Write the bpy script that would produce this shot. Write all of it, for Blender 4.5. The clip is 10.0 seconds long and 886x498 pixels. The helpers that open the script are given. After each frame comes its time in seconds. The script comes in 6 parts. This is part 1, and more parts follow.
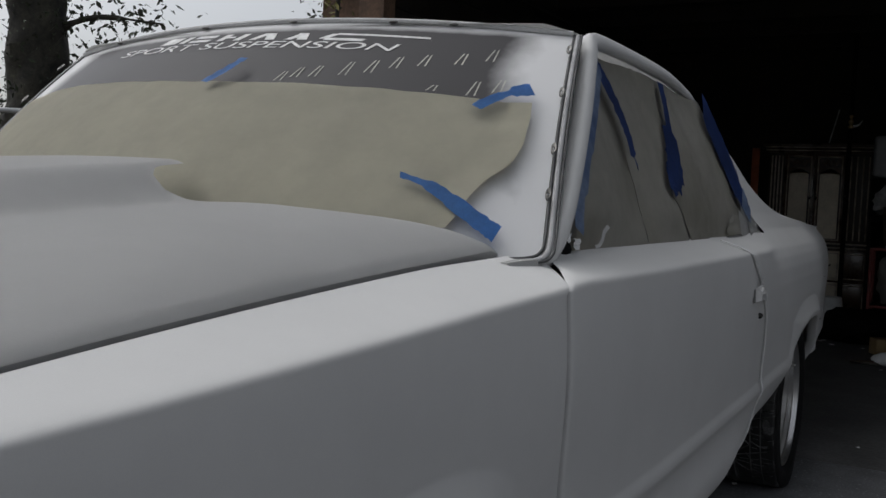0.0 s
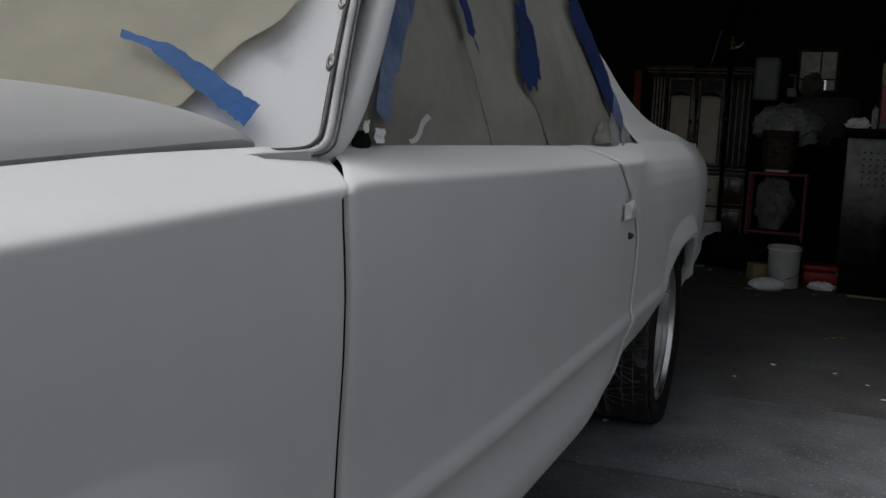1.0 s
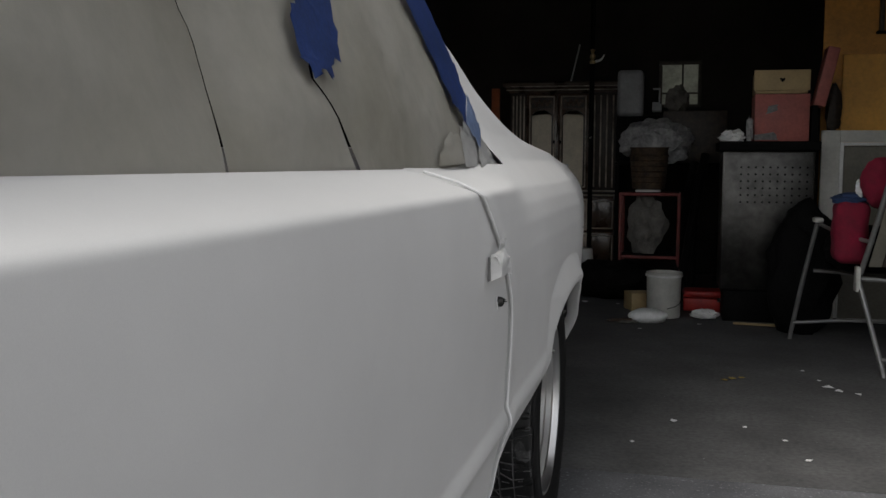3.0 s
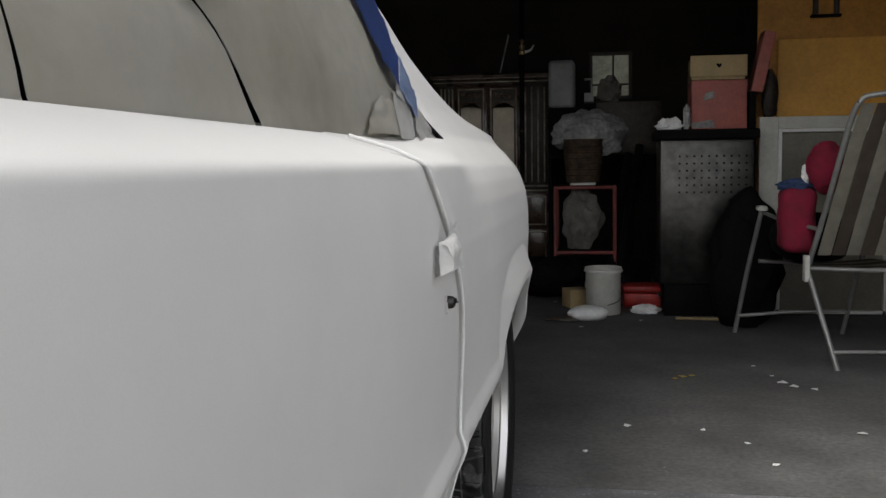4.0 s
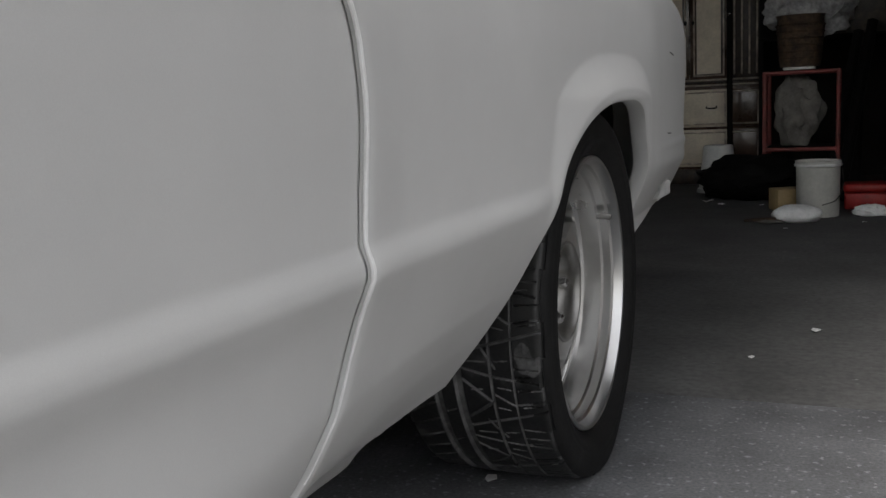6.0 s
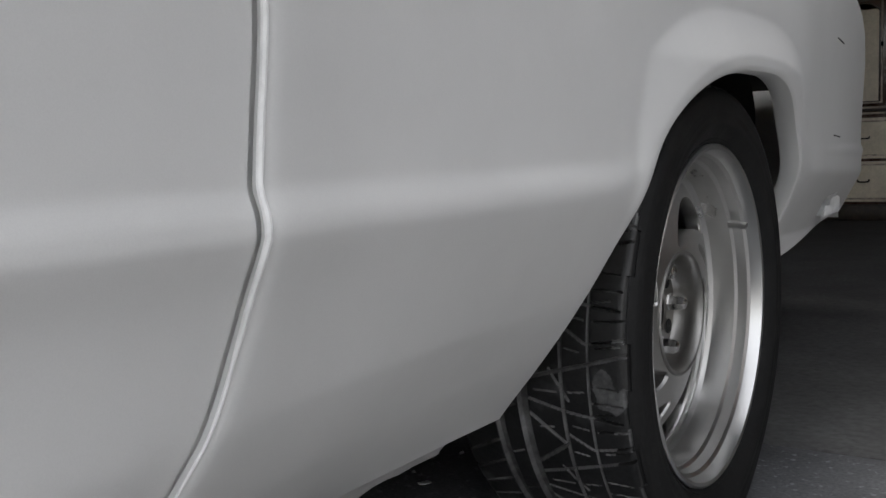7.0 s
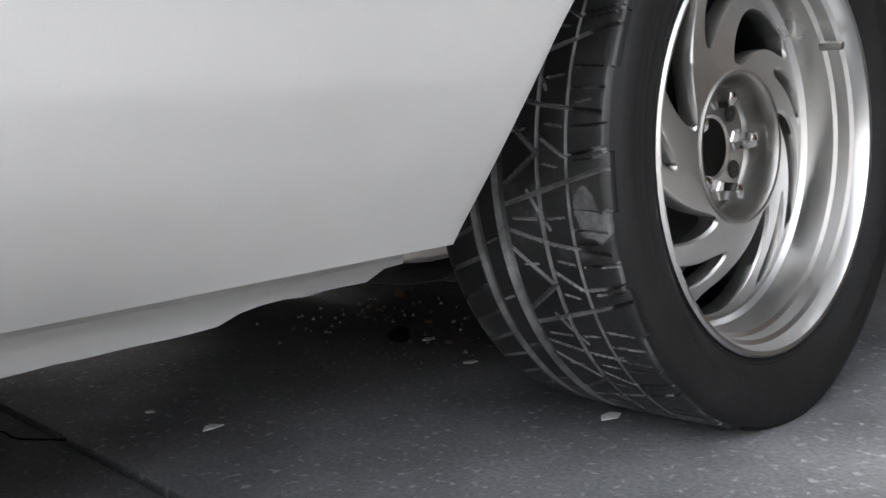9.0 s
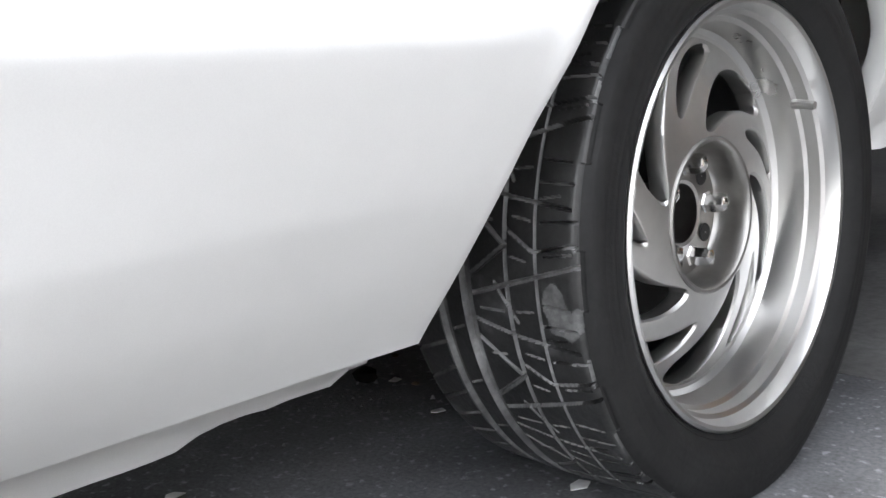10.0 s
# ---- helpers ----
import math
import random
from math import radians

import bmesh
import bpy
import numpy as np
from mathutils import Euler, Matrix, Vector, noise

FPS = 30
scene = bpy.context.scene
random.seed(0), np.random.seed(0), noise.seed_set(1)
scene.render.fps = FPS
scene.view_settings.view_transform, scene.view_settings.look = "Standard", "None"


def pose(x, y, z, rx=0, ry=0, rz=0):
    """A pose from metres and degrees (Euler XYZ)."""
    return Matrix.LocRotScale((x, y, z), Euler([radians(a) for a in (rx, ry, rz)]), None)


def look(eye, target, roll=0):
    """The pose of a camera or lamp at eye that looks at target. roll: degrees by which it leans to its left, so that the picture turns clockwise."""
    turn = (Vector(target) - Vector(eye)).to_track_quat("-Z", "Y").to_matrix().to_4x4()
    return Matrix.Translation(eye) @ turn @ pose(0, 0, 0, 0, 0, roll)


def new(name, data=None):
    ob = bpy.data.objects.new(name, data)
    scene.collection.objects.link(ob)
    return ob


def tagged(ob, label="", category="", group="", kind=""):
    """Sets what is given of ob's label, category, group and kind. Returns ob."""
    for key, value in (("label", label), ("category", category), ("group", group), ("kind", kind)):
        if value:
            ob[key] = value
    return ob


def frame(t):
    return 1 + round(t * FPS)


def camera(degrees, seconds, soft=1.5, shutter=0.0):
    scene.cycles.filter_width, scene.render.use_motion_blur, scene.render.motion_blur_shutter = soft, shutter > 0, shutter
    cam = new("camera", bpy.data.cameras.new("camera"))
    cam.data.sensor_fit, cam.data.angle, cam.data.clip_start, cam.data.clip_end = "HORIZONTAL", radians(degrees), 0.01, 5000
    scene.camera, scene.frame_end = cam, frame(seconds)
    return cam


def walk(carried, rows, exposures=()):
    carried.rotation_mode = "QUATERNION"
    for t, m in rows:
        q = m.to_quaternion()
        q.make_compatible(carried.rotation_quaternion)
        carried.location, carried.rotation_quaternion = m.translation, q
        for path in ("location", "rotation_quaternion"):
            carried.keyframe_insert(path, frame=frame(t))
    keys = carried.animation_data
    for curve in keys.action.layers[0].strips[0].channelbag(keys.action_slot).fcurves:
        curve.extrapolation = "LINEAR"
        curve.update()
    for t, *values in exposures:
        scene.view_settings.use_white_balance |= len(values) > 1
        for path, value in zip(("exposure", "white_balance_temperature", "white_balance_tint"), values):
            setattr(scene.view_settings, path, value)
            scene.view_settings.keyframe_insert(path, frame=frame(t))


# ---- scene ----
cam = camera(49.7, 10.0)
PATH = [
    (0, (1.364, -3.868, 1.069), (0.415, -2.111, 0.952), 2.5),
    (0.5, (1.338, -3.624, 1.051), (0.565, -1.79, 0.852), 3.0),
    (1, (1.322, -3.415, 1.002), (0.587, -1.572, 0.753), 2.6),
    (1.5, (1.237, -3.192, 0.987), (0.711, -1.274, 0.775), 2.1),
    (2, (1.163, -3.0, 0.976), (0.731, -1.056, 0.794), -1.0),
    (3.3, (1.159, -2.488, 0.999), (0.674, -0.556, 0.82), 0.5),
    (3.5, (1.141, -2.422, 1.007), (0.74, -0.473, 0.806), 0.0),
    (4, (1.076, -2.287, 0.939), (0.745, -0.322, 0.764), -0.8),
    (4.5, (1.087, -2.176, 0.856), (0.597, -0.244, 0.688), -2.1),
    (5, (1.188, -2.005, 0.798), (0.529, -0.137, 0.523), -1.8),
    (5.2, (1.226, -1.947, 0.779), (0.539, -0.091, 0.496), -1.1),
    (6.3, (1.258, -1.535, 0.63), (0.376, 0.231, 0.31), -4.0),
    (6.5, (1.265, -1.462, 0.613), (0.261, 0.231, 0.258), -3.3),
    (7, (1.263, -1.339, 0.57), (0.145, 0.307, 0.366), -2.0),
    (7.5, (1.298, -1.228, 0.507), (0.0, 0.274, 0.261), -4.7),
    (8, (1.355, -1.109, 0.429), (-0.007, 0.328, 0.144), -2.5),
    (8.5, (1.368, -1.054, 0.4), (-0.068, 0.314, 0.139), -3.7),
    (9, (1.369, -1.037, 0.387), (-0.092, 0.299, 0.105), -4.0),
    (9.5, (1.372, -1.032, 0.388), (-0.072, 0.32, 0.09), -3.9),
    (10, (1.341, -0.996, 0.503), (-0.069, 0.377, 0.148), -4.0),
]
EXPOSURES = [(0, -0.58, 6300, 10), (1, -0.28, 6350, 10), (1.5, 0.07, 6350, 10), (2, 0.55, 6400, 10), (3.5, 0.97, 6800, 10), (4.0, 1.34, 6800, 10), (4.5, 1.44, 6800, 10), (5, 1.27, 6800, 10), (6.5, 1.47, 6800, 10), (7, 1.64, 6650, 10), (7.5, 1.52, 6650, 10), (8, 2.02, 6650, 10), (9, 2.94, 6600, 10), (10, 3.34, 6550, 10)]
walk(cam, [(t, look(eye, target, roll)) for t, eye, target, roll in PATH], EXPOSURES)

# ---- world and light ----
world = bpy.data.worlds.new("world")
scene.world = world
world.use_nodes = True
wn, wl = world.node_tree.nodes, world.node_tree.links
sky = wn.new("ShaderNodeTexSky")
sky.sky_type = "NISHITA"
sky.sun_disc = False
sky.sun_elevation, sky.sun_rotation = radians(50), radians(-95)
sky.air_density, sky.dust_density = 1.0, 4.0
grey = wn.new("ShaderNodeHueSaturation")
grey.inputs["Saturation"].default_value = 0.22
wl.new(sky.outputs[0], grey.inputs["Color"])
wl.new(grey.outputs[0], wn["Background"].inputs[0])
wn["Background"].inputs[1].default_value = 0.185
sun_data = bpy.data.lights.new("sun", "SUN")
sun_data.energy, sun_data.angle, sun_data.color = 1.05, radians(50), (1.0, 0.97, 0.93)
sun = new("sun", sun_data)
sun.matrix_world = look((-2.8, -1.8, 8), (0, 0, 0))


# ---- materials ----
def mat(name, color, rough=0.5, metal=0.0, vary=0.12, scale=6.0, bump=0.0, grain=60.0, tint=None, spec=0.5, speck=None, coat=0.0):
    m = bpy.data.materials.new(name)
    m.use_nodes = True
    n, l = m.node_tree.nodes, m.node_tree.links
    b = n["Principled BSDF"]
    b.inputs["Roughness"].default_value = rough
    b.inputs["Metallic"].default_value = metal
    b.inputs["Specular IOR Level"].default_value = spec
    b.inputs["Coat Weight"].default_value = coat
    co = n.new("ShaderNodeTexCoord")
    big, fine = n.new("ShaderNodeTexNoise"), n.new("ShaderNodeTexNoise")
    for t, s in ((big, scale), (fine, grain)):
        t.inputs["Scale"].default_value = s
        t.inputs["Detail"].default_value, t.inputs["Roughness"].default_value = 8, 0.62
        l.new(co.outputs["Object"], t.inputs["Vector"])
    ramp = n.new("ShaderNodeValToRGB")
    c2 = tint or tuple(c * (1 - vary * 2) for c in color)
    ramp.color_ramp.elements[0].color = (*c2, 1)
    ramp.color_ramp.elements[1].color = (*[min(1, c * (1 + vary * 0.5)) for c in color], 1)
    ramp.color_ramp.elements[0].position, ramp.color_ramp.elements[1].position = 0.3, 0.68
    l.new(big.outputs["Fac"], ramp.inputs[0])
    mix = n.new("ShaderNodeMix")
    mix.data_type, mix.blend_type = "RGBA", "MULTIPLY"
    mix.inputs[0].default_value = 1.0
    l.new(ramp.outputs[0], mix.inputs[6])
    r2 = n.new("ShaderNodeValToRGB")
    lo = 1 - vary
    r2.color_ramp.elements[0].color, r2.color_ramp.elements[1].color = (lo, lo, lo, 1), (1, 1, 1, 1)
    r2.color_ramp.elements[0].position, r2.color_ramp.elements[1].position = 0.35, 0.6
    l.new(fine.outputs["Fac"], r2.inputs[0])
    l.new(r2.outputs[0], mix.inputs[7])
    out = mix.outputs[2]
    if speck:
        sp = n.new("ShaderNodeTexNoise")
        sp.inputs["Scale"].default_value, sp.inputs["Detail"].default_value = speck[1], 3
        l.new(co.outputs["Object"], sp.inputs["Vector"])
        r3 = n.new("ShaderNodeValToRGB")
        r3.color_ramp.elements[0].position, r3.color_ramp.elements[1].position = speck[2], speck[2] + 0.10
        l.new(sp.outputs["Fac"], r3.inputs[0])
        m3 = n.new("ShaderNodeMix")
        m3.data_type = "RGBA"
        l.new(r3.outputs[0], m3.inputs[0])
        l.new(out, m3.inputs[6])
        m3.inputs[7].default_value = (*speck[0], 1)
        out = m3.outputs[2]
    l.new(out, b.inputs["Base Color"])
    rr = n.new("ShaderNodeMapRange")
    rr.inputs["To Min"].default_value, rr.inputs["To Max"].default_value = max(0.02, rough * 0.8), min(1, rough * 1.2)
    l.new(big.outputs["Fac"], rr.inputs["Value"])
    l.new(rr.outputs[0], b.inputs["Roughness"])
    if bump:
        bp = n.new("ShaderNodeBump")
        bp.inputs["Strength"].default_value, bp.inputs["Distance"].default_value = min(1, bump), 0.002
        l.new(fine.outputs["Fac"], bp.inputs["Height"])
        l.new(bp.outputs[0], b.inputs["Normal"])
    return m


PRIMER = mat("grey primer", (0.62, 0.62, 0.61), 0.65, vary=0.035, scale=2.6, bump=0.04, grain=900, spec=0.12)
PRIMER_IN = mat("primer overspray", (0.50, 0.50, 0.50), 0.75, vary=0.15, scale=9, bump=0.3, grain=200)
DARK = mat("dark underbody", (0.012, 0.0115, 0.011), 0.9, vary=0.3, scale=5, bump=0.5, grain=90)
RUBBER_TRIM = mat("black rubber trim", (0.035, 0.035, 0.036), 0.6, vary=0.3, scale=14, tint=(0.10, 0.10, 0.10))
PAPER = mat("masking paper", (0.53, 0.51, 0.41), 0.85, vary=0.07, scale=3.2, bump=0.12, grain=18)
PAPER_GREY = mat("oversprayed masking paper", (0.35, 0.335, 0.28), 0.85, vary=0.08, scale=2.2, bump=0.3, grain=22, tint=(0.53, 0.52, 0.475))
PAPER_PRIMED = mat("primer-dusted paper", (0.60, 0.60, 0.585), 0.8, vary=0.08, scale=14, bump=0.2, grain=60)
PAPER_WHITE = mat("crumpled white masking paper", (0.86, 0.86, 0.85), 0.8, vary=0.08, scale=22, bump=0.4, grain=60)
TAPE = mat("blue painter's tape", (0.055, 0.20, 0.52), 0.62, vary=0.14, scale=16, bump=0.2, grain=160)
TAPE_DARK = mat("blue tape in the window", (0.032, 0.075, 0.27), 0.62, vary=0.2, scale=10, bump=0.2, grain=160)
TAPE_GREY = mat("oversprayed blue tape", (0.36, 0.45, 0.60), 0.7, vary=0.2, scale=7, tint=(0.12, 0.20, 0.42))
WHITE_INK = mat("white lettering", (0.70, 0.70, 0.69), 0.6, vary=0.12, scale=30)
PEN = mat("chalky paint pen", (0.52, 0.52, 0.46), 0.8, vary=0.2, scale=40)
TYRE = mat("tyre rubber", (0.006, 0.006, 0.0063), 0.65, vary=0.3, scale=8, bump=0.3, grain=120, tint=(0.014, 0.014, 0.014), spec=0.3)
SCUFF = mat("scuffed pale rubber", (0.13, 0.13, 0.13), 0.7, vary=0.35, scale=26, bump=0.3, grain=150, tint=(0.035, 0.035, 0.035))
TREAD = mat("dusty tread rubber", (0.026, 0.026, 0.026), 0.40, vary=0.4, scale=11, bump=0.4, grain=130, tint=(0.010, 0.010, 0.010), speck=((0.075, 0.075, 0.076), 14, 0.60), spec=0.55)
GROOVE = mat("primer dust in the grooves", (0.27, 0.27, 0.27), 0.85, vary=0.35, scale=8, tint=(0.012, 0.012, 0.012))
ALLOY = mat("polished aluminium", (0.66, 0.655, 0.645), 0.29, 1.0, vary=0.03, scale=5, grain=20)
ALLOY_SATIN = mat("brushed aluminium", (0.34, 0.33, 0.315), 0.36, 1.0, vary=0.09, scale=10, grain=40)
ALLOY_FLAT = mat("machined aluminium", (0.56, 0.555, 0.54), 0.40, 1.0, vary=0.06, scale=8, grain=40)
for turned, amount in ((ALLOY, 0.55), (ALLOY_SATIN, 0.75), (ALLOY_FLAT, 0.5)):
    # lathe-turned metal: the gloss is drawn out across the turning marks
    tan = turned.node_tree.nodes.new("ShaderNodeTangent")
    tan.direction_type, tan.axis = "RADIAL", "X"
    shader = turned.node_tree.nodes["Principled BSDF"]
    turned.node_tree.links.new(tan.outputs[0], shader.inputs["Tangent"])
    shader.inputs["Anisotropic"].default_value = amount
CHROME = mat("chrome", (0.70, 0.70, 0.70), 0.18, 1.0, vary=0.03)
STEEL = mat("stained steel", (0.105, 0.103, 0.098), 0.36, 1.0, vary=0.3, scale=3, grain=14)
BLACK = mat("black", (0.008, 0.008, 0.008), 0.8, vary=0.3, scale=8, spec=0.1)
CONCRETE = mat("stained concrete", (0.180, 0.185, 0.193), 0.85, vary=0.36, scale=3.6, bump=0.8, grain=150, tint=(0.09, 0.092, 0.097), speck=((0.29, 0.298, 0.31), 70, 0.60))
# same concrete as outside; the garage's shade is put into this darker base colour
GARAGE_FLOOR = mat("dirty concrete darkened for indoor shade", (0.112, 0.111, 0.110), 0.85, vary=0.32, scale=2.6, bump=0.35, grain=50, tint=(0.062, 0.062, 0.061), speck=((0.20, 0.20, 0.20), 40, 0.70))
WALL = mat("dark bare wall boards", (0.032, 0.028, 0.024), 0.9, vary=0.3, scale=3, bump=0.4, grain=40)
WOOD_POST = mat("weathered brown wood", (0.16, 0.095, 0.06), 0.8, vary=0.3, scale=7, bump=0.5, grain=60)
WALNUT = mat("dark stained cabinet wood", (0.080, 0.043, 0.024), 0.28, vary=0.25, scale=8, bump=0.15, grain=70, coat=0.2)
WALNUT_DK = mat("carved dark wood", (0.045, 0.03, 0.02), 0.5, vary=0.4, scale=30, bump=0.9, grain=50)
# pale colour paints the gloss highlights along the wardrobe's mouldings and flutes
WOOD_HIGHLIGHT = mat("moulding edge highlight", (0.66, 0.57, 0.46), 0.4, vary=0.35, scale=14)
CREAM = mat("tan veneer panel", (0.74, 0.66, 0.52), 0.5, vary=0.12, scale=5, bump=0.1, grain=60)
PLY = mat("orange varnished plywood", (0.80, 0.40, 0.06), 0.5, vary=0.12, scale=2.6, bump=0.1, grain=40)
PLY_DK = mat("dark varnished plywood", (0.62, 0.28, 0.04), 0.55, vary=0.2, scale=3, bump=0.1, grain=40)
TAN = mat("pale pine", (0.46, 0.34, 0.17), 0.6, vary=0.1, scale=6, grain=60)
PINK = mat("faded red cardboard", (0.42, 0.12, 0.10), 0.6, vary=0.18, scale=7, tint=(0.33, 0.10, 0.085))
RED = mat("red plastic", (0.50, 0.03, 0.025), 0.4, vary=0.2, scale=8)
RED_CLOTH = mat("red fleece", (0.23, 0.006, 0.030), 0.95, vary=0.2, scale=12, bump=0.5, grain=220)
BLUE_CLOTH = mat("navy cloth", (0.02, 0.045, 0.12), 0.95, vary=0.2, scale=12)
WHITE = mat("white painted wood", (0.55, 0.545, 0.50), 0.6, vary=0.1, scale=6, bump=0.1)
WHITE_BR = mat("bright white plastic", (0.72, 0.72, 0.70), 0.45, vary=0.08, scale=10)
PALE = mat("pale cloth", (0.20, 0.19, 0.17), 0.9, vary=0.2, scale=12, bump=0.4, grain=60)
FILM = mat("cloudy plastic film", (0.46, 0.46, 0.46), 0.3, vary=0.3, scale=10, bump=0.6, grain=40, spec=0.7)
BROWN = mat("brown wicker", (0.10, 0.065, 0.04), 0.8, vary=0.4, scale=20, bump=0.8, grain=70)
TUBE = mat("dull aluminium tube", (0.30, 0.30, 0.29), 0.45, 0.5, vary=0.12, scale=12)
WEB_LIGHT = mat("beige webbing", (0.36, 0.34, 0.28), 0.9, vary=0.12, scale=14, bump=0.4, grain=240)
WEB_BROWN = mat("brown webbing", (0.12, 0.095, 0.075), 0.9, vary=0.15, scale=14, bump=0.4, grain=240)
GREY_BIN = mat("grey plastic", (0.30, 0.31, 0.32), 0.5, vary=0.12, scale=8)
BLUE = mat("blue plastic", (0.03, 0.12, 0.26), 0.45, vary=0.15, scale=8)
ORANGE = mat("orange painted board", (0.42, 0.10, 0.03), 0.6, vary=0.2, scale=8)
YELLOW = mat("dry yellow leaf", (0.50, 0.36, 0.08), 0.8, vary=0.2, scale=30)
BRASS = mat("old brass", (0.55, 0.42, 0.22), 0.35, 1.0, vary=0.2, scale=20)
BARK = mat("dark ivy bark", (0.045, 0.042, 0.03), 0.95, vary=0.5, scale=6, bump=1.0, grain=30)
LEAF = mat("dark green leaf", (0.045, 0.06, 0.03), 0.7, vary=0.4, scale=14)
LEAF_YELLOW = mat("yellowing leaf", (0.22, 0.20, 0.05), 0.7, vary=0.4, scale=14)
GALV = mat("galvanised pipe", (0.42, 0.43, 0.44), 0.5, 0.5, vary=0.1, scale=10)
CHANNEL = mat("dusty dark channel", (0.045, 0.042, 0.040), 0.85, vary=0.3, scale=9, tint=(0.02, 0.019, 0.018))
RED_DULL = mat("dull red paint", (0.27, 0.055, 0.05), 0.55, vary=0.25, scale=10, tint=(0.16, 0.05, 0.045))
STUCCO = mat("grey wall render", (0.27, 0.275, 0.285), 0.9, vary=0.15, scale=2, bump=0.4, grain=50)
GROUND = mat("dry ground", (0.20, 0.18, 0.15), 0.95, vary=0.25, scale=0.6, bump=0.6, grain=12)


def glass_material():
    """Tinted windscreen glass with a dusting of primer that is heavy along its edges."""
    m = bpy.data.materials.new("dusty windscreen glass")
    m.use_nodes = True
    n, l = m.node_tree.nodes, m.node_tree.links
    b = n["Principled BSDF"]
    b.inputs["Specular IOR Level"].default_value = 0.04
    uv = n.new("ShaderNodeUVMap")
    uv.uv_map = "UVMap"
    sep = n.new("ShaderNodeSeparateXYZ")
    l.new(uv.outputs[0], sep.inputs[0])

    def op(kind, a, c):
        x = n.new("ShaderNodeMath")
        x.operation = kind
        for i, s in enumerate((a, c)):
            if hasattr(s, "is_linked"):
                l.new(s, x.inputs[i])
            else:
                x.inputs[i].default_value = s
        return x.outputs[0]
    u2 = op("ABSOLUTE", op("SUBTRACT", sep.outputs[0], 0.5), 0)
    side = op("DIVIDE", op("SUBTRACT", 0.5, u2), 0.06)
    top = op("DIVIDE", op("SUBTRACT", 1.0, sep.outputs[1]), 0.035)
    low = op("DIVIDE", sep.outputs[1], 0.4)
    edge = op("MINIMUM", op("MINIMUM", side, top), op("ADD", low, 0.0))
    co = n.new("ShaderNodeTexCoord")
    no = n.new("ShaderNodeTexNoise")
    no.inputs["Scale"].default_value, no.inputs["Detail"].default_value = 9, 6
    l.new(co.outputs["Object"], no.inputs["Vector"])
    k = op("ADD", edge, op("MULTIPLY", op("SUBTRACT", no.outputs["Fac"], 0.5), 1.2))
    mr = n.new("ShaderNodeMapRange")
    mr.inputs["From Min"].default_value, mr.inputs["From Max"].default_value = 0.55, 1.5
    mr.inputs["To Min"].default_value, mr.inputs["To Max"].default_value = 1.0, 0.06
    l.new(k, mr.inputs["Value"])
    mix = n.new("ShaderNodeMix")
    mix.data_type = "RGBA"
    l.new(mr.outputs[0], mix.inputs[0])
    mix.inputs[6].default_value, mix.inputs[7].default_value = (0.035, 0.033, 0.035, 1), (0.66, 0.66, 0.66, 1)
    l.new(mix.outputs[2], b.inputs["Base Color"])
    ro = n.new("ShaderNodeMapRange")
    ro.inputs["To Min"].default_value, ro.inputs["To Max"].default_value = 0.25, 0.75
    l.new(mr.outputs[0], ro.inputs["Value"])
    l.new(ro.outputs[0], b.inputs["Roughness"])
    return m


GLASS = glass_material()
PANE = mat("dim grimy pane", (0.30, 0.31, 0.25), 0.5, vary=0.3, scale=9)
PANE.node_tree.nodes["Principled BSDF"].inputs["Transmission Weight"].default_value = 0.5
MIRROR_DK = mat("dim backing board", (0.17, 0.16, 0.125), 0.35, vary=0.2, scale=3)


# ---- builders ----
def thing(name, at, label, category, group=""):
    """An empty at the base of a thing, which parents its parts."""
    ob = new(name)
    ob.location = at
    return tagged(ob, label, category, group)


def base_of(ob):
    p = Vector((0, 0, 0))
    while ob:
        p += ob.location
        ob = ob.parent
    return p


def finish(bm, smooth=40):
    me = bpy.data.meshes.new("mesh")
    bmesh.ops.recalc_face_normals(bm, faces=bm.faces)
    bm.to_mesh(me)
    bm.free()
    if smooth:
        me.polygons.foreach_set("use_smooth", [True] * len(me.polygons))
        me.set_sharp_from_angle(angle=radians(smooth))
    return me


def part(name, bm, material, parent=None, label="", smooth=40):
    """Links a bmesh, built in world places, as one mesh object under a thing or a part."""
    me = bm if isinstance(bm, bpy.types.Mesh) else finish(bm, smooth)
    me.name = name
    me.materials.append(material)
    ob = new(name, me)
    if parent:
        me.transform(Matrix.Translation(-base_of(parent)))
        ob.parent = parent
    if label:
        ob["label"] = label
    return ob


def solo(name, bm, material, label, category, group="", kind="", smooth=40):
    """A thing of one mesh, its origin at the foot of its middle."""
    me = finish(bm, smooth)
    c = np.array([v.co[:] for v in me.vertices])
    at = Vector(((c[:, 0].min() + c[:, 0].max()) / 2, (c[:, 1].min() + c[:, 1].max()) / 2, c[:, 2].min()))
    me.transform(Matrix.Translation(-at))
    me.materials.append(material)
    me.name = name
    ob = new(name, me)
    ob.location = at
    return tagged(ob, label, category, group, kind)


def box(x0, x1, y0, y1, z0, z1, bevel=0.004, segs=2, m=None):
    bm = bmesh.new()
    bmesh.ops.create_cube(bm, size=1)
    bmesh.ops.scale(bm, vec=(x1 - x0, y1 - y0, z1 - z0), verts=bm.verts)
    bmesh.ops.translate(bm, vec=((x0 + x1) / 2, (y0 + y1) / 2, (z0 + z1) / 2), verts=bm.verts)
    if bevel:
        bmesh.ops.bevel(bm, geom=bm.edges[:], offset=bevel, segments=segs, affect="EDGES", profile=0.5)
    if m:
        bmesh.ops.transform(bm, matrix=m, verts=bm.verts)
    return bm


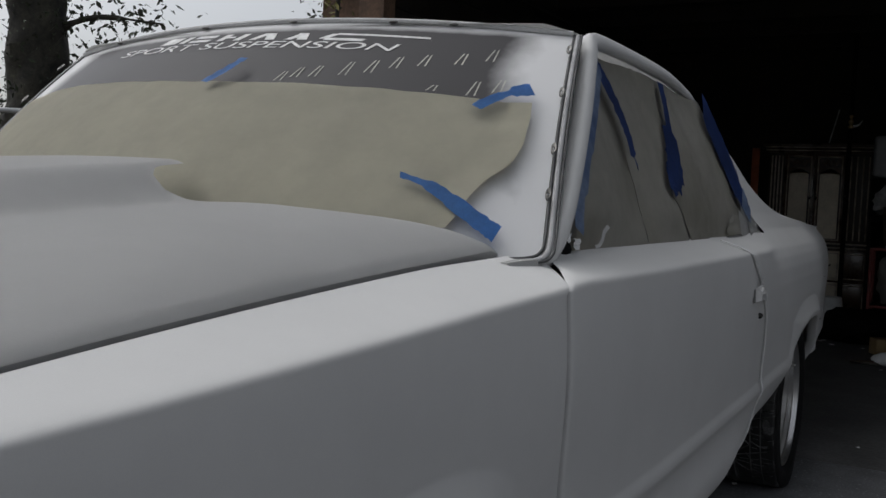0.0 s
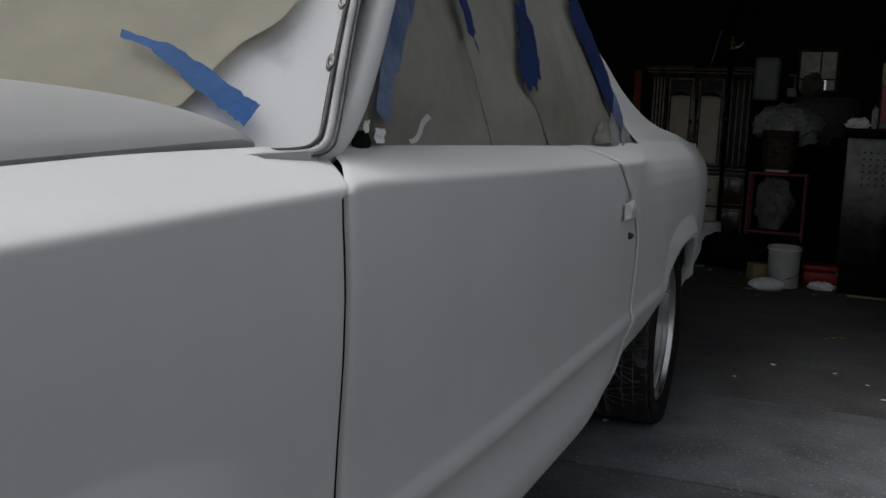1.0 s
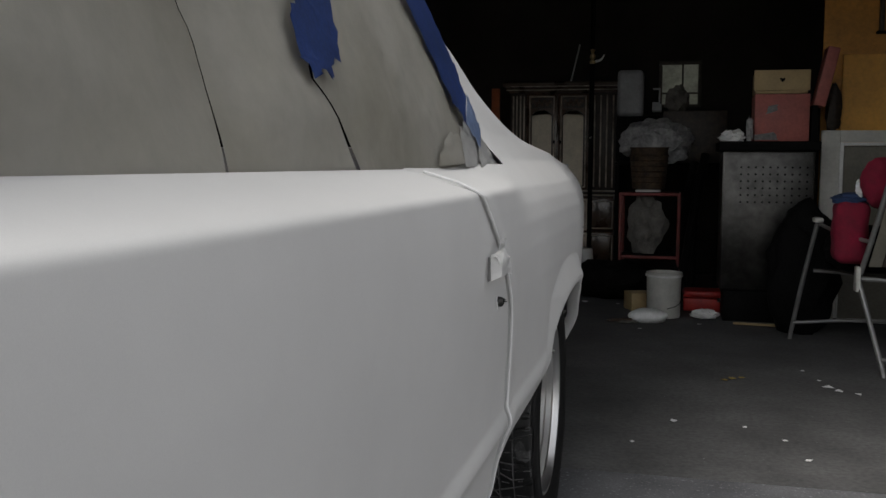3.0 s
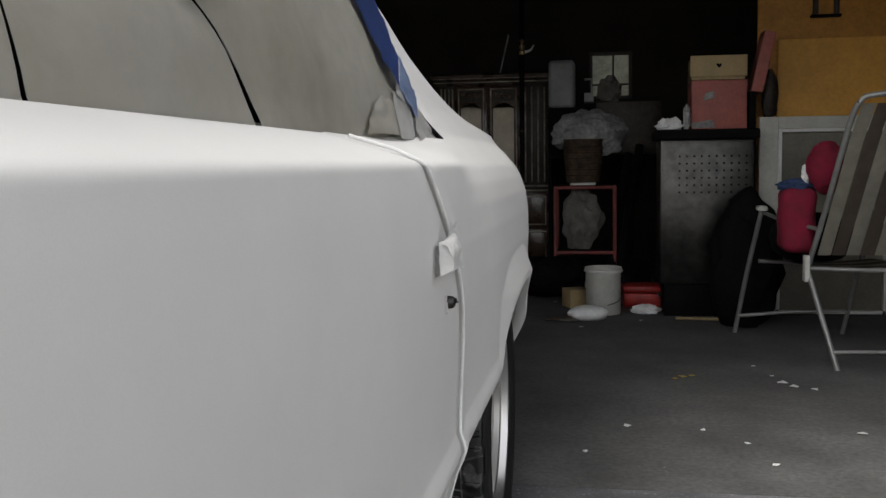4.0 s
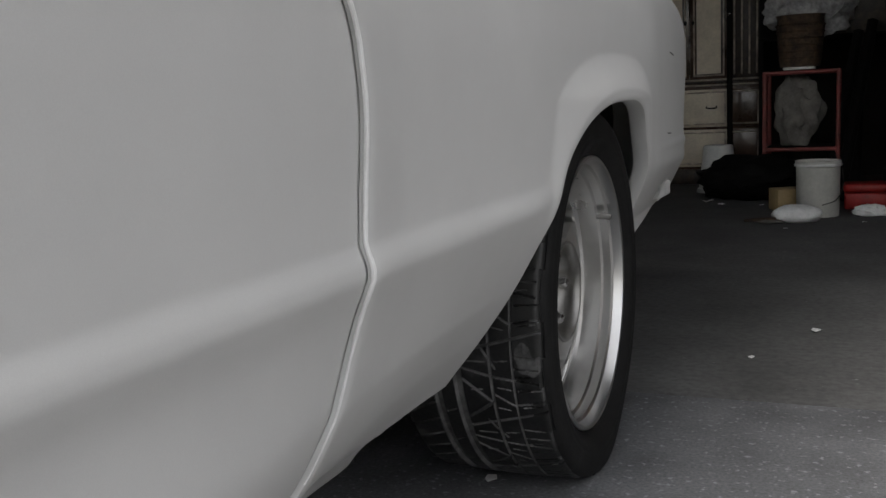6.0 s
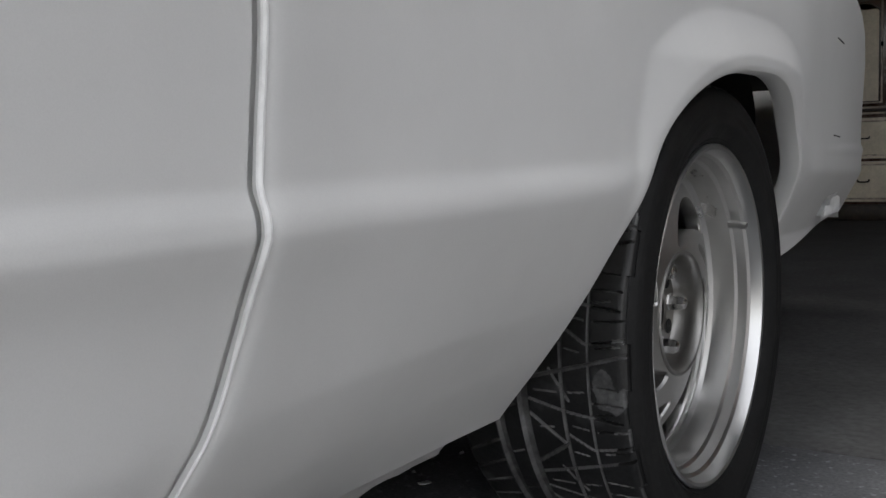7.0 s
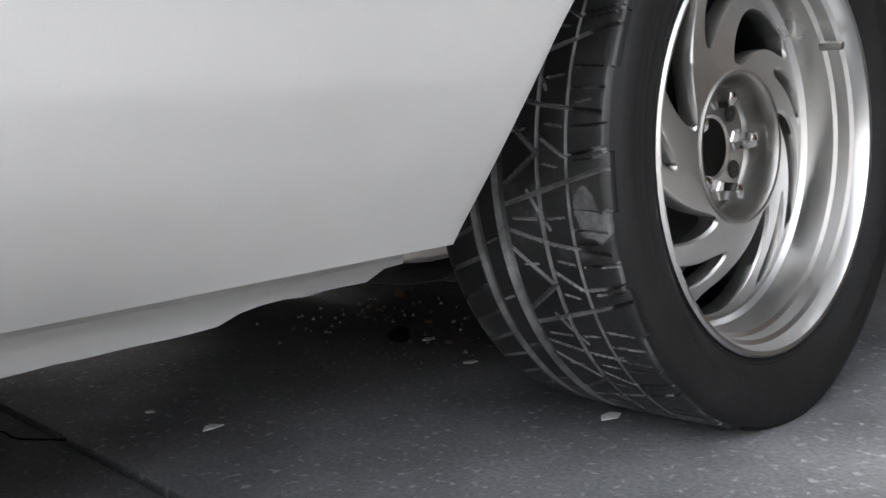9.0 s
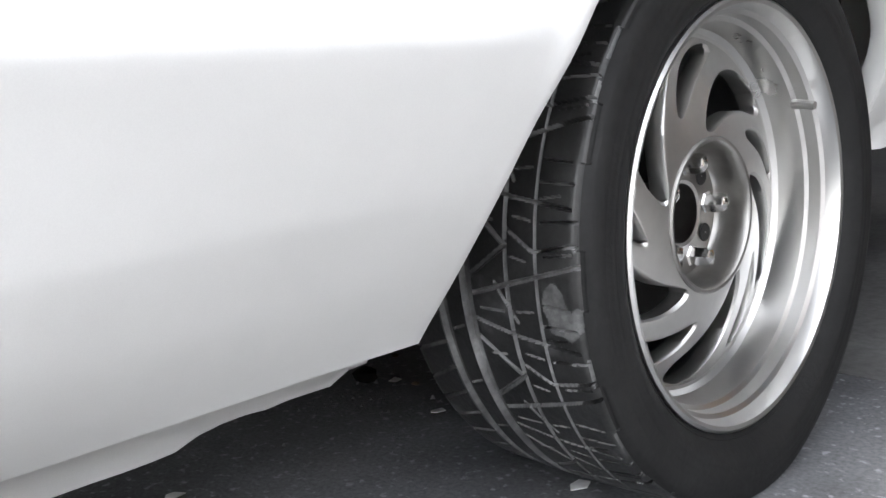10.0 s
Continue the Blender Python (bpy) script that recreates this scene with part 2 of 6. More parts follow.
def join(*bms):
    out = bms[0]
    for b in bms[1:]:
        me = bpy.data.meshes.new("tmp")
        b.to_mesh(me)
        b.free()
        out.from_mesh(me)
        bpy.data.meshes.remove(me)
    return out


def grid(pts, close_u=False, thick=0.0):
    """A surface through rows of points; thick gives it a back."""
    bm = bmesh.new()
    vs = [[bm.verts.new(p) for p in row] for row in pts]
    nr, nc = len(vs), len(vs[0])
    for i in range(nr - 1):
        for j in range(nc if close_u else nc - 1):
            q = [vs[i][j], vs[i][(j + 1) % nc], vs[i + 1][(j + 1) % nc], vs[i + 1][j]]
            q = list(dict.fromkeys(q))
            if len(q) > 2:
                try:
                    bm.faces.new(q)
                except ValueError:
                    pass
    if thick:
        bmesh.ops.solidify(bm, geom=bm.faces[:], thickness=thick)
    return bm


def lathe(profile, segs=96, axis="X", at=(0, 0, 0), cap=False):
    """Turns (radius, along) pairs round an axis."""
    rows = []
    for r, a in profile:
        row = []
        for k in range(segs):
            c, s = math.cos(2 * math.pi * k / segs) * r, math.sin(2 * math.pi * k / segs) * r
            p = {"X": (a, c, s), "Y": (c, a, s), "Z": (c, s, a)}[axis]
            row.append((p[0] + at[0], p[1] + at[1], p[2] + at[2]))
        rows.append(row)
    bm = grid(rows, True)
    if cap:
        bm.verts.ensure_lookup_table()
        for k0 in (0, (len(profile) - 1) * segs):
            bm.faces.new([bm.verts[k0 + k] for k in range(segs)])
    return bm


def tube(points, r, segs=10):
    """A round bar along points, closed at its ends."""
    pts = [Vector(p) for p in points]
    rows = []
    side = None
    for i, p in enumerate(pts):
        d = (pts[min(i + 1, len(pts) - 1)] - pts[max(i - 1, 0)]).normalized()
        if side is None:
            side = d.cross(Vector((0.3, 0.2, 1))).normalized()
        side = (side - d * side.dot(d)).normalized()
        up = d.cross(side)
        rr = r[i] if isinstance(r, (list, tuple)) else r
        rows.append([p + (side * math.cos(2 * math.pi * k / segs) + up * math.sin(2 * math.pi * k / segs)) * rr for k in range(segs)])
    bm = grid(rows, True)
    bm.verts.ensure_lookup_table()
    n = len(rows)
    for k0 in (0, (n - 1) * segs):
        bm.faces.new([bm.verts[k0 + k] for k in range(segs)])
    return bm


def bend(points, steps=8):
    """A smooth curve through points."""
    p = [np.array(q, float) for q in points]
    p = [2 * p[0] - p[1]] + p + [2 * p[-1] - p[-2]]
    out = []
    for i in range(1, len(p) - 2):
        for k in range(steps):
            t = k / steps
            out.append(tuple(0.5 * (2 * p[i] + (p[i + 1] - p[i - 1]) * t + (2 * p[i - 1] - 5 * p[i] + 4 * p[i + 1] - p[i + 2]) * t * t + (3 * p[i] - p[i - 1] - 3 * p[i + 1] + p[i + 2]) * t ** 3)))
    out.append(tuple(p[-2]))
    return out


def lump(center, size, rough=0.25, scale=3.0, seed=0, subdiv=4, flat=None):
    """A soft uneven mass: bags, heaps, crumpled cloth."""
    bm = bmesh.new()
    bmesh.ops.create_icosphere(bm, subdivisions=subdiv, radius=1)
    off = Vector((seed * 7.3, seed * 3.1, seed * 1.7))
    for v in bm.verts:
        d = v.co.normalized()
        k = 1 + rough * (noise.noise(d * scale + off) + 0.5 * noise.noise(d * scale * 2.3 + off))
        v.co = Vector((d.x * size[0] * k, d.y * size[1] * k, d.z * size[2] * k)) + Vector(center)
        if flat is not None and v.co.z < flat:
            v.co.z = flat
    return bm


def smooth(x, a, b):
    t = min(1, max(0, (x - a) / (b - a)))
    return t * t * (3 - 2 * t)


# ---- ground and garage ----
DOOR_Y, LEFT_X, RIGHT_X, BACK_Y, WALL_H, OPEN_H = 0.45, -1.38, 3.55, 6.25, 2.75, 2.42
JAMB_X = 3.1


def slab(x0, x1, y0, y1):
    """A cast slab with rounded joint edges."""
    return box(x0, x1, y0, y1, -0.12, 0.0, 0.006, 2)


far = bmesh.new()
bmesh.ops.create_grid(far, x_segments=40, y_segments=40, size=400)
for v in far.verts:
    v.co.z = -0.05
tagged(part("ground", far, GROUND), "bare dry ground that reaches the horizon", "ground", kind="structure")
drive = tagged(new("driveway"), "grey concrete driveway slabs with a dark joint between them", "driveway", kind="structure")
JOINT_Y = -0.605
for x0, x1, y0, y1 in ((-3.2, 4.6, -7.0, JOINT_Y), (-3.2, 4.6, JOINT_Y + 0.012, DOOR_Y)):
    part("concrete_slab", slab(x0, x1, y0, y1), CONCRETE, drive)
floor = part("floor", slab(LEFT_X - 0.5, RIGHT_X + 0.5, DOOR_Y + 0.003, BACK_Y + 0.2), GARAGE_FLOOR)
tagged(floor, "worn grey concrete garage floor with paint specks, darkened for indoor shade", "floor", kind="structure")

wall_left = tagged(new("wall_left"), "dark timber side wall of the garage", "wall", kind="structure")
wall_right = tagged(new("wall_right"), "dark timber side wall of the garage", "wall", kind="structure")


def planked_wall(root, x, y0, y1):
    n = 14
    for k in range(n):
        z0 = WALL_H * k / n
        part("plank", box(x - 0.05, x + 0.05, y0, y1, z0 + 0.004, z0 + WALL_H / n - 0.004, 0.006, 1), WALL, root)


planked_wall(wall_left, LEFT_X - 0.35, DOOR_Y + 0.1, BACK_Y)
planked_wall(wall_right, RIGHT_X + 0.3, DOOR_Y + 0.1, BACK_Y)
# the back wall has a small window
WX0, WX1, WZ0, WZ1 = 0.95, 1.32, 1.49, 1.90
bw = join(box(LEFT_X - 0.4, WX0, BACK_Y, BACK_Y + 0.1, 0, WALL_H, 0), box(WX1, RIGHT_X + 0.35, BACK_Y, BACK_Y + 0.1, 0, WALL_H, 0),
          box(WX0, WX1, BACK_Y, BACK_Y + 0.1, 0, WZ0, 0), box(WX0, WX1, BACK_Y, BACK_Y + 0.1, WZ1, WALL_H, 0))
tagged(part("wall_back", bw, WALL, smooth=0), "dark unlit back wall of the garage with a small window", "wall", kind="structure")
window = tagged(new("window_1"), "small grimy window with a dark sash in the back wall", "window", kind="structure")
for a in ((WX0, WX1, WZ0, WZ0 + 0.03), (WX0, WX1, WZ1 - 0.03, WZ1), (WX0, WX0 + 0.03, WZ0 + 0.03, WZ1 - 0.03), (WX1 - 0.03, WX1, WZ0 + 0.03, WZ1 - 0.03),
          (WX0 + 0.03, WX1 - 0.03, 1.61, 1.625), (1.15, 1.165, 1.625, WZ1 - 0.03)):
    part("sash_bar", box(a[0], a[1], BACK_Y + 0.03, BACK_Y + 0.06, a[2], a[3], 0.003, 1), WALNUT_DK, window)
for a in ((WX0 + 0.03, 1.15, 1.625, WZ1 - 0.03), (1.165, WX1 - 0.03, 1.625, WZ1 - 0.03)):
    part("pane", box(a[0], a[1], BACK_Y + 0.042, BACK_Y + 0.048, a[2], a[3], 0), PANE, window, "grimy grey-green pane")
part("pane", box(1.215, WX1 - 0.03, BACK_Y + 0.042, BACK_Y + 0.048, WZ0 + 0.03, 1.61, 0), PANE, window, "grimy grey-green pane")
part("pane", box(WX0 + 0.03, WX0 + 0.20, BACK_Y + 0.042, BACK_Y + 0.048, WZ0 + 0.03, 1.61, 0), PANE, window, "grimy grey-green pane")
# front wall: jambs and header round the wide door opening
front = tagged(new("wall_front"), "brown timber front wall of the garage round the door opening", "wall", kind="structure")
part("wall_panel", box(LEFT_X - 0.4, LEFT_X - 0.16, DOOR_Y, DOOR_Y + 0.1, 0, WALL_H, 0.003, 1), WOOD_POST, front)
part("wall_panel", box(JAMB_X + 0.14, RIGHT_X + 0.4, DOOR_Y, DOOR_Y + 0.1, 0, WALL_H, 0.003, 1), WOOD_POST, front)
part("jamb", box(LEFT_X - 0.157, LEFT_X, DOOR_Y - 0.01, DOOR_Y + 0.11, 0, OPEN_H + 0.3, 0.006), WOOD_POST, front, "weathered brown door post")
part("jamb", box(JAMB_X, JAMB_X + 0.137, DOOR_Y - 0.01, DOOR_Y + 0.11, 0, OPEN_H + 0.3, 0.006), WOOD_POST, front, "weathered brown door post")
part("header", box(LEFT_X + 0.003, JAMB_X - 0.003, DOOR_Y, DOOR_Y + 0.1, OPEN_H, WALL_H, 0.006), WOOD_POST, front, "brown header beam")
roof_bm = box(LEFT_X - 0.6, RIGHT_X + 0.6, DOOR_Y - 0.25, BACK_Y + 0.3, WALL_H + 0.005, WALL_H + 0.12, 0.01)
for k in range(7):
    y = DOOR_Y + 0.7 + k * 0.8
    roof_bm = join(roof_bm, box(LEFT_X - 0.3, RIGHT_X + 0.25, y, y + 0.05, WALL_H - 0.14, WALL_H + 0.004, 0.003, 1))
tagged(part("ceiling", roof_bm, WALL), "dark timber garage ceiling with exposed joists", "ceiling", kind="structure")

# hidden low wall, added at the driveway's far edge against light under the car
tagged(part("sky_block_low", box(-1.75, -1.58, -6.5, DOOR_Y - 0.02, -0.05, 0.92, 0.01), WALL), "low dark wall added out of sight to block light under the car", "wall", kind="structure")

# unseen plain wall, added at the driveway's other edge to block low skylight
tagged(part("sky_block_side", box(4.45, 4.60, -7.0, DOOR_Y - 0.02, -0.05, 2.3, 0.01), STUCCO), "grey rendered wall added out of view to block low skylight", "wall", kind="structure")

# ---- the car: shape of its side ----
ZK = [0.19, 0.235, 0.262, 0.295, 0.345, 0.41, 0.47, 0.508, 0.524, 0.536, 0.552, 0.60, 0.66, 0.75, 0.82, 0.87, 0.905, 0.936, 0.943, 0.949, 0.966, 0.977, 0.985, 1.05]
XK = [0.66, 0.690, 0.707, 0.735, 0.775, 0.820, 0.851, 0.869, 0.8755, 0.8745, 0.8675, 0.868, 0.871, 0.8765, 0.878, 0.8765, 0.8745, 0.8717, 0.868, 0.852, 0.800, 0.765, 0.742, 0.55]
ZQ = [0.19, 0.235, 0.262, 0.295, 0.345, 0.41, 0.47, 0.508, 0.524, 0.536, 0.552, 0.60, 0.66, 0.75, 0.82, 0.87, 0.905, 0.935, 0.965, 0.995, 1.05, 1.15, 1.30, 1.45]
XQ = [0.66, 0.690, 0.707, 0.735, 0.775, 0.820, 0.851, 0.869, 0.8755, 0.8745, 0.8675, 0.868, 0.871, 0.876, 0.875, 0.868, 0.856, 0.839, 0.813, 0.786, 0.752, 0.705, 0.645, 0.58]
ZT = np.arange(0.19, 1.45, 0.002)


def softened(zk, xk, sigma):
    x = np.interp(ZT, zk, xk)
    k = np.exp(-0.5 * (np.arange(-20, 21) * 0.002 / sigma) ** 2)
    return np.convolve(np.pad(x, 20, mode="edge"), k / k.sum(), mode="valid")


TAB_D, TAB_Q, TAB_SOFT = softened(ZK, XK, 0.0020), softened(ZQ, XQ, 0.0032), softened(ZQ, XQ, 0.024)
ARCH_Y, ARCH_W, ARCH_Z, ARCH_H, ARCH_P = 0.015, 0.435, 0.29, 0.375, 2.8
ARCH_WR, TAIL_Y = 0.350, 1.33
FRONT_AXLE = -2.97


def arch_z(y, yc=ARCH_Y):
    u = min(1, abs(y - yc) / (ARCH_W if y < yc else ARCH_WR))
    p = ARCH_P if y < yc else 2.25
    return ARCH_Z + ARCH_H * (1 - u ** p) ** (1 / p)


def arch_far(y, z, yc):
    """How far out of the wheel arch a place lies, in metres (about)."""
    u, v = abs(y - yc) / (ARCH_W if y < yc else ARCH_WR), max(0.0, z - ARCH_Z) / ARCH_H
    return ((u ** ARCH_P + v ** ARCH_P) ** (1 / ARCH_P) - 1) * 0.40


def drop(y, z):
    """The hood line falls gently towards the nose."""
    f = max(0.0, -2.45 - y)
    return -0.062 * f * smooth(z, 0.815, 0.962)


def fullness(y, z):
    """Below the crease the sill is rounder ahead of the rear wheel, most of all under the front of the door."""
    u = min(1.0, max(0.0, (z - 0.262) / 0.246))
    return 0.082 * smooth(-y, 0.52, 1.42) * 6.75 * u * (1 - u) ** 2



def side_x(y, z):
    z0 = z - drop(y, z)
    q = smooth(y, -1.0, -0.55)
    x = np.interp(z0, ZT, TAB_D) * (1 - q) + np.interp(z0, ZT, TAB_Q) * q + fullness(y, z0)
    near_arch = 0.0
    for yc in (ARCH_Y, FRONT_AXLE):
        d = arch_far(y, z, yc)
        near_arch = max(near_arch, 1 - smooth(d, 0.0, 0.085))
    if near_arch > 0:
        x = x * (1 - near_arch) + np.interp(z0, ZT, TAB_SOFT) * near_arch
    for yc in (ARCH_Y, FRONT_AXLE):
        d = arch_far(y, z, yc)
        if -0.2 < d < 0.2:
            w = 0.002 + 0.062 * min(1.0, max(0.0, (z - 0.45) / 0.215)) ** 1.8
            k = min(1.0, max(0.0, 1 - (d - 0.006 - 0.15 * w) / w))
            k = 0.8 * k + 0.2 * smooth(k, 0, 1)
            x += 0.40 * (w - 0.002) * k * (1 - 0.6 * smooth(y - yc, 0.12, 0.34))
    q2 = smooth(y, 0.22, 0.40)
    zc = 0.515 - 0.037 * max(0.0, y - 0.35)
    q3 = q2 * (1 - smooth(z, zc + 0.03, zc + 0.07))
    soft = 0.003 + 0.022 * near_arch
    x = x * (1 - q3) + (0.869 - 0.52 * soft * math.log1p(math.exp(min(40.0, (zc - z) / soft)))) * q3
    x -= 0.020 * smooth(-y, 1.9, 2.9) + 0.05 * max(0, -3.2 - y) ** 2
    if y > 0.26:
        x -= 0.085 * (y - 0.26) * smooth(y, 0.2, 0.5)
    if y > TAIL_Y - 0.09:
        x -= 0.05 * ((y - TAIL_Y + 0.09) / 0.09) ** 2
    return float(x)


def lay(y0, y1, n, ends=True):
    """Columns from y0 to y1, closer together at the rolled edges."""
    ys = list(np.linspace(y0, y1, n))
    if ends:
        ys = [y0, y0 + 0.0012, y0 + 0.003, y0 + 0.008] + ys[1:-1] + [y1 - 0.008, y1 - 0.003, y1 - 0.0012, y1]
    return ys


def roll(y, y0, y1, r=0.008):
    d = min(y - y0, y1 - y)
    return 0.0 if d >= r else r * (1 - math.sqrt(max(0, 1 - (1 - d / r) ** 2)))


def front_cut(z):
    """The line of the gap between fender and door."""
    return float(np.interp(z, [0.5, 0.84, 0.90, 0.93, 0.943, 0.955, 0.966, 0.985], [-2.512, -2.526, -2.529, -2.527, -2.506, -2.462, -2.424, -2.375]))


def rear_cut(z):
    """The line of the gap between door and quarter panel: it leans at the top."""
    zs, ys = [0.30, 0.39, 0.42, 0.48, 0.52, 0.56, 0.62, 0.67, 0.74, 0.795, 0.85, 0.88, 0.915, 0.94, 0.958, 0.985], [-1.045, -0.993, -0.971, -0.953, -0.950, -0.947, -0.940, -0.938, -0.956, -1.002, -1.071, -1.113, -1.165, -1.200, -1.222, -1.245]
    return float(np.mean([np.interp(z + d, zs, ys) for d in (-0.02, -0.01, 0, 0.01, 0.02)]))


def proud(y, z):
    """The quarter panel's leading edge stands a little proud of the door."""
    return 0.0058 * (1 - smooth(y - rear_cut(z), 0.004, 0.10)) * (1 - 0.75 * smooth(z, 0.93, 0.965))


def zrows(z0, z1, n):
    return [z0 + (z1 - z0) * (i / (n - 1)) for i in range(n)]


def fender_rows(sgn):
    cols = [FRONT_AXLE + ARCH_W * math.cos(math.pi * k / 30) * 0.9999 for k in range(30, -1, -1)]
    cols = list(np.linspace(-3.86, FRONT_AXLE - ARCH_W - 0.002, 16)) + cols
    rows = []
    cols = cols + [FRONT_AXLE + ARCH_W + 0.002 + k * 0.005 for k in range(3)]
    last = -2.545
    cols = [c for c in cols if c < last - 0.008] + [last - 0.006, last - 0.003, last - 0.0012, last]
    for y in cols:
        inside = abs(y - FRONT_AXLE) < ARCH_W
        z0 = arch_z(y, FRONT_AXLE) if inside else 0.27
        z1 = 0.983
        row = []
        for k in range(110):
            z = z0 + (0.905 - z0) * (k / 69) if k < 70 else 0.905 + (z1 - 0.905) * (k - 69) / 40
            zz = z + drop(y, z)
            shift = (front_cut(z) - 0.0058 - last) * smooth(y, -2.75, last)
            row.append((sgn * (side_x(y, zz) - roll(y, -99, last)), y + shift, zz))
        rows.append(row)
    return rows


def door_rows(sgn):
    ys = lay(0.0, 1.0, 90)
    rows = []
    zs = zrows(0.262, 0.48, 24) + zrows(0.483, 0.60, 36) + zrows(0.61, 0.90, 28) + [0.90 + 0.077 * k / 26 for k in range(1, 27)]
    for k in range(len(ys)):
        row = []
        for z in zs:
            a, b = front_cut(z) + 0.0058, rear_cut(z) - 0.0016
            s = ys[k]
            if k < 4:
                y = a + s
            elif k >= len(ys) - 4:
                y = b - (1.0 - s)
            else:
                y = a + 0.008 + (b - a - 0.016) * s
            inset = 0.0015 * smooth(y, b - 0.08, b) * (1 - smooth(z, 0.93, 0.965))
            row.append((sgn * (side_x(y, z) - roll(y, a, 99) - roll(y, -99, b, 0.0022) - inset), y, z))
        rows.append(row)
    return rows


def sail_low(y):
    """The rear edge of the side window, seen from the side."""
    return np.interp(y, [-0.85, -0.765, -0.675, -0.625, -0.585], [1.375, 1.274, 1.138, 1.055, 0.985])


def sail_top(y):
    """The sloping edge of the sail panel and the bed rail behind it."""
    ys = [-0.92, -0.79, -0.68, -0.505, -0.445, -0.335, -0.22, -0.05, 0.27, 0.6, 1.08]
    zs = [1.395, 1.372, 1.302, 1.174, 1.138, 1.095, 1.066, 1.040, 1.018, 1.008, 0.985]
    if y > 1.08:
        return 0.985 - 0.012 * (y - 1.08)
    return float(np.mean([np.interp(y + d, ys, zs) for d in (-0.05, -0.025, 0, 0.025, 0.05)]))


SPLIT = 0.56


def arch_y(z, rear=False):
    """The edge of the rear wheel arch at a height, before or behind the wheel."""
    v = max(0.0, min(SPLIT, z) - ARCH_Z) / ARCH_H
    if rear:
        return ARCH_Y + ARCH_WR * (1 - v ** 2.25) ** (1 / 2.25)
    return ARCH_Y - ARCH_W * (1 - v ** ARCH_P) ** (1 / ARCH_P)


def quarter_bm(sgn):
    first = [0.0, 0.0012, 0.003, 0.008]

    def point(y, z, a=-99):
        return (sgn * (side_x(y, z) + (proud(y, z) if a > -9 else 0.0) - roll(y, a, 99)), y, z)

    def ahead(z):
        a, e = rear_cut(z) + 0.0016, arch_y(z)
        return [point(y, z, a) for y in [a + c for c in first] + [a + 0.008 + (e - a - 0.008) * k / 64 for k in range(1, 65)]]

    def behind(y_f, z):
        return point(arch_y(z, True) + (TAIL_Y - arch_y(z, True)) * y_f, z)
    tail_f = [k / 50 * 0.9 for k in range(51)] + [0.92, 0.94, 0.955, 0.97, 0.98, 0.99, 1.0]
    low_z = [0.262 + (SPLIT - 0.262) * k / 70 for k in range(71)]
    up_n = 86
    bm = grid([ahead(z) for z in low_z])
    bm = join(bm, grid([ahead(SPLIT + (0.985 - SPLIT) * k / up_n) for k in range(up_n + 1)]))
    rows = []
    for f in tail_f:
        y = arch_y(0.40, True) + (TAIL_Y - arch_y(0.40, True)) * f
        low = 0.354 + 0.03 * smooth(y, 0.5, 1.2)
        rows.append([behind(f, low + (SPLIT - low) * k / 50) for k in range(51)])
    bm = join(bm, grid(rows))
    bm = join(bm, grid([[behind(f, SPLIT + (0.985 - SPLIT) * k / up_n) for k in range(up_n + 1)] for f in tail_f]))
    y0, y1 = arch_y(SPLIT), arch_y(SPLIT, True)
    mid = [y0 + (y1 - y0) * (0.5 - 0.5 * math.cos(math.pi * k / 60)) for k in range(61)]
    bm = join(bm, grid([[point(y, max(SPLIT, arch_z(y)) + (0.985 - max(SPLIT, arch_z(y))) * k / up_n) for k in range(up_n + 1)] for y in mid]))
    # rolled lip of the wheel arch
    lip = [(arch_y(z), z) for z in low_z] + [(y, max(SPLIT, arch_z(y))) for y in mid[1:-1]] + [(arch_y(z, True), z) for z in (SPLIT - (SPLIT - 0.354) * k / 40 for k in range(41))]
    lr = []
    for dx, inset in ((0.0, 0.0), (0.003, 0.004), (0.012, 0.006), (0.028, 0.005), (0.034, 0.002)):
        row = []
        for y, z in lip:
            cy, cz = y - ARCH_Y, z - 0.33
            L = math.hypot(cy, cz)
            row.append((sgn * (side_x(y, z) - dx), y - cy / L * inset, z - cz / L * inset))
        lr.append(row)
    bm = join(bm, grid(lr))
    # the sail panel and rail above
    up = [y for y in (list(np.linspace(-0.85, -0.585, 18)) + list(np.linspace(-0.57, 0.2, 40)) + list(np.linspace(0.24, TAIL_Y, 34)))]
    rows = []
    for y in up:
        low = max(0.985, sail_low(y)) if y < -0.584 else 0.983
        top = max(low + 0.002, sail_top(y))
        row = [(sgn * (side_x(y, low + (top - low) * k / 24)), y, low + (top - low) * k / 24) for k in range(25)]
        x, _, z = row[-1]
        row += [(x - sgn * 0.004, y, z + 0.003), (x - sgn * 0.012, y, z + 0.005), (x - sgn * 0.05, y, z + 0.004), (x - sgn * 0.085, y, z - 0.002), (x - sgn * 0.095, y, z - 0.02), (x - sgn * 0.095, y, max(0.75, low - 0.2))]
        rows.append(row)
    bm = join(bm, grid(rows))
    bmesh.ops.remove_doubles(bm, verts=bm.verts, dist=0.0001)
    return bm


def gap_z(y):
    return 0.979 + drop(y, 0.981)


def hood_edge(y):
    return side_x(y, gap_z(y)) - 0.031


def windscreen(u, v):
    b = Vector((0.774 * u, -2.44 - 0.22 * (1 - u * u), 0.995))
    t = Vector((0.676 * u, -2.10 - 0.10 * (1 - u * u), 1.385 + 0.035 * (1 - u * u)))
    bow = 0.06 * v * (1 - v)
    return b.lerp(t, v) + Vector((0, -0.7 * bow, 0.7 * bow))


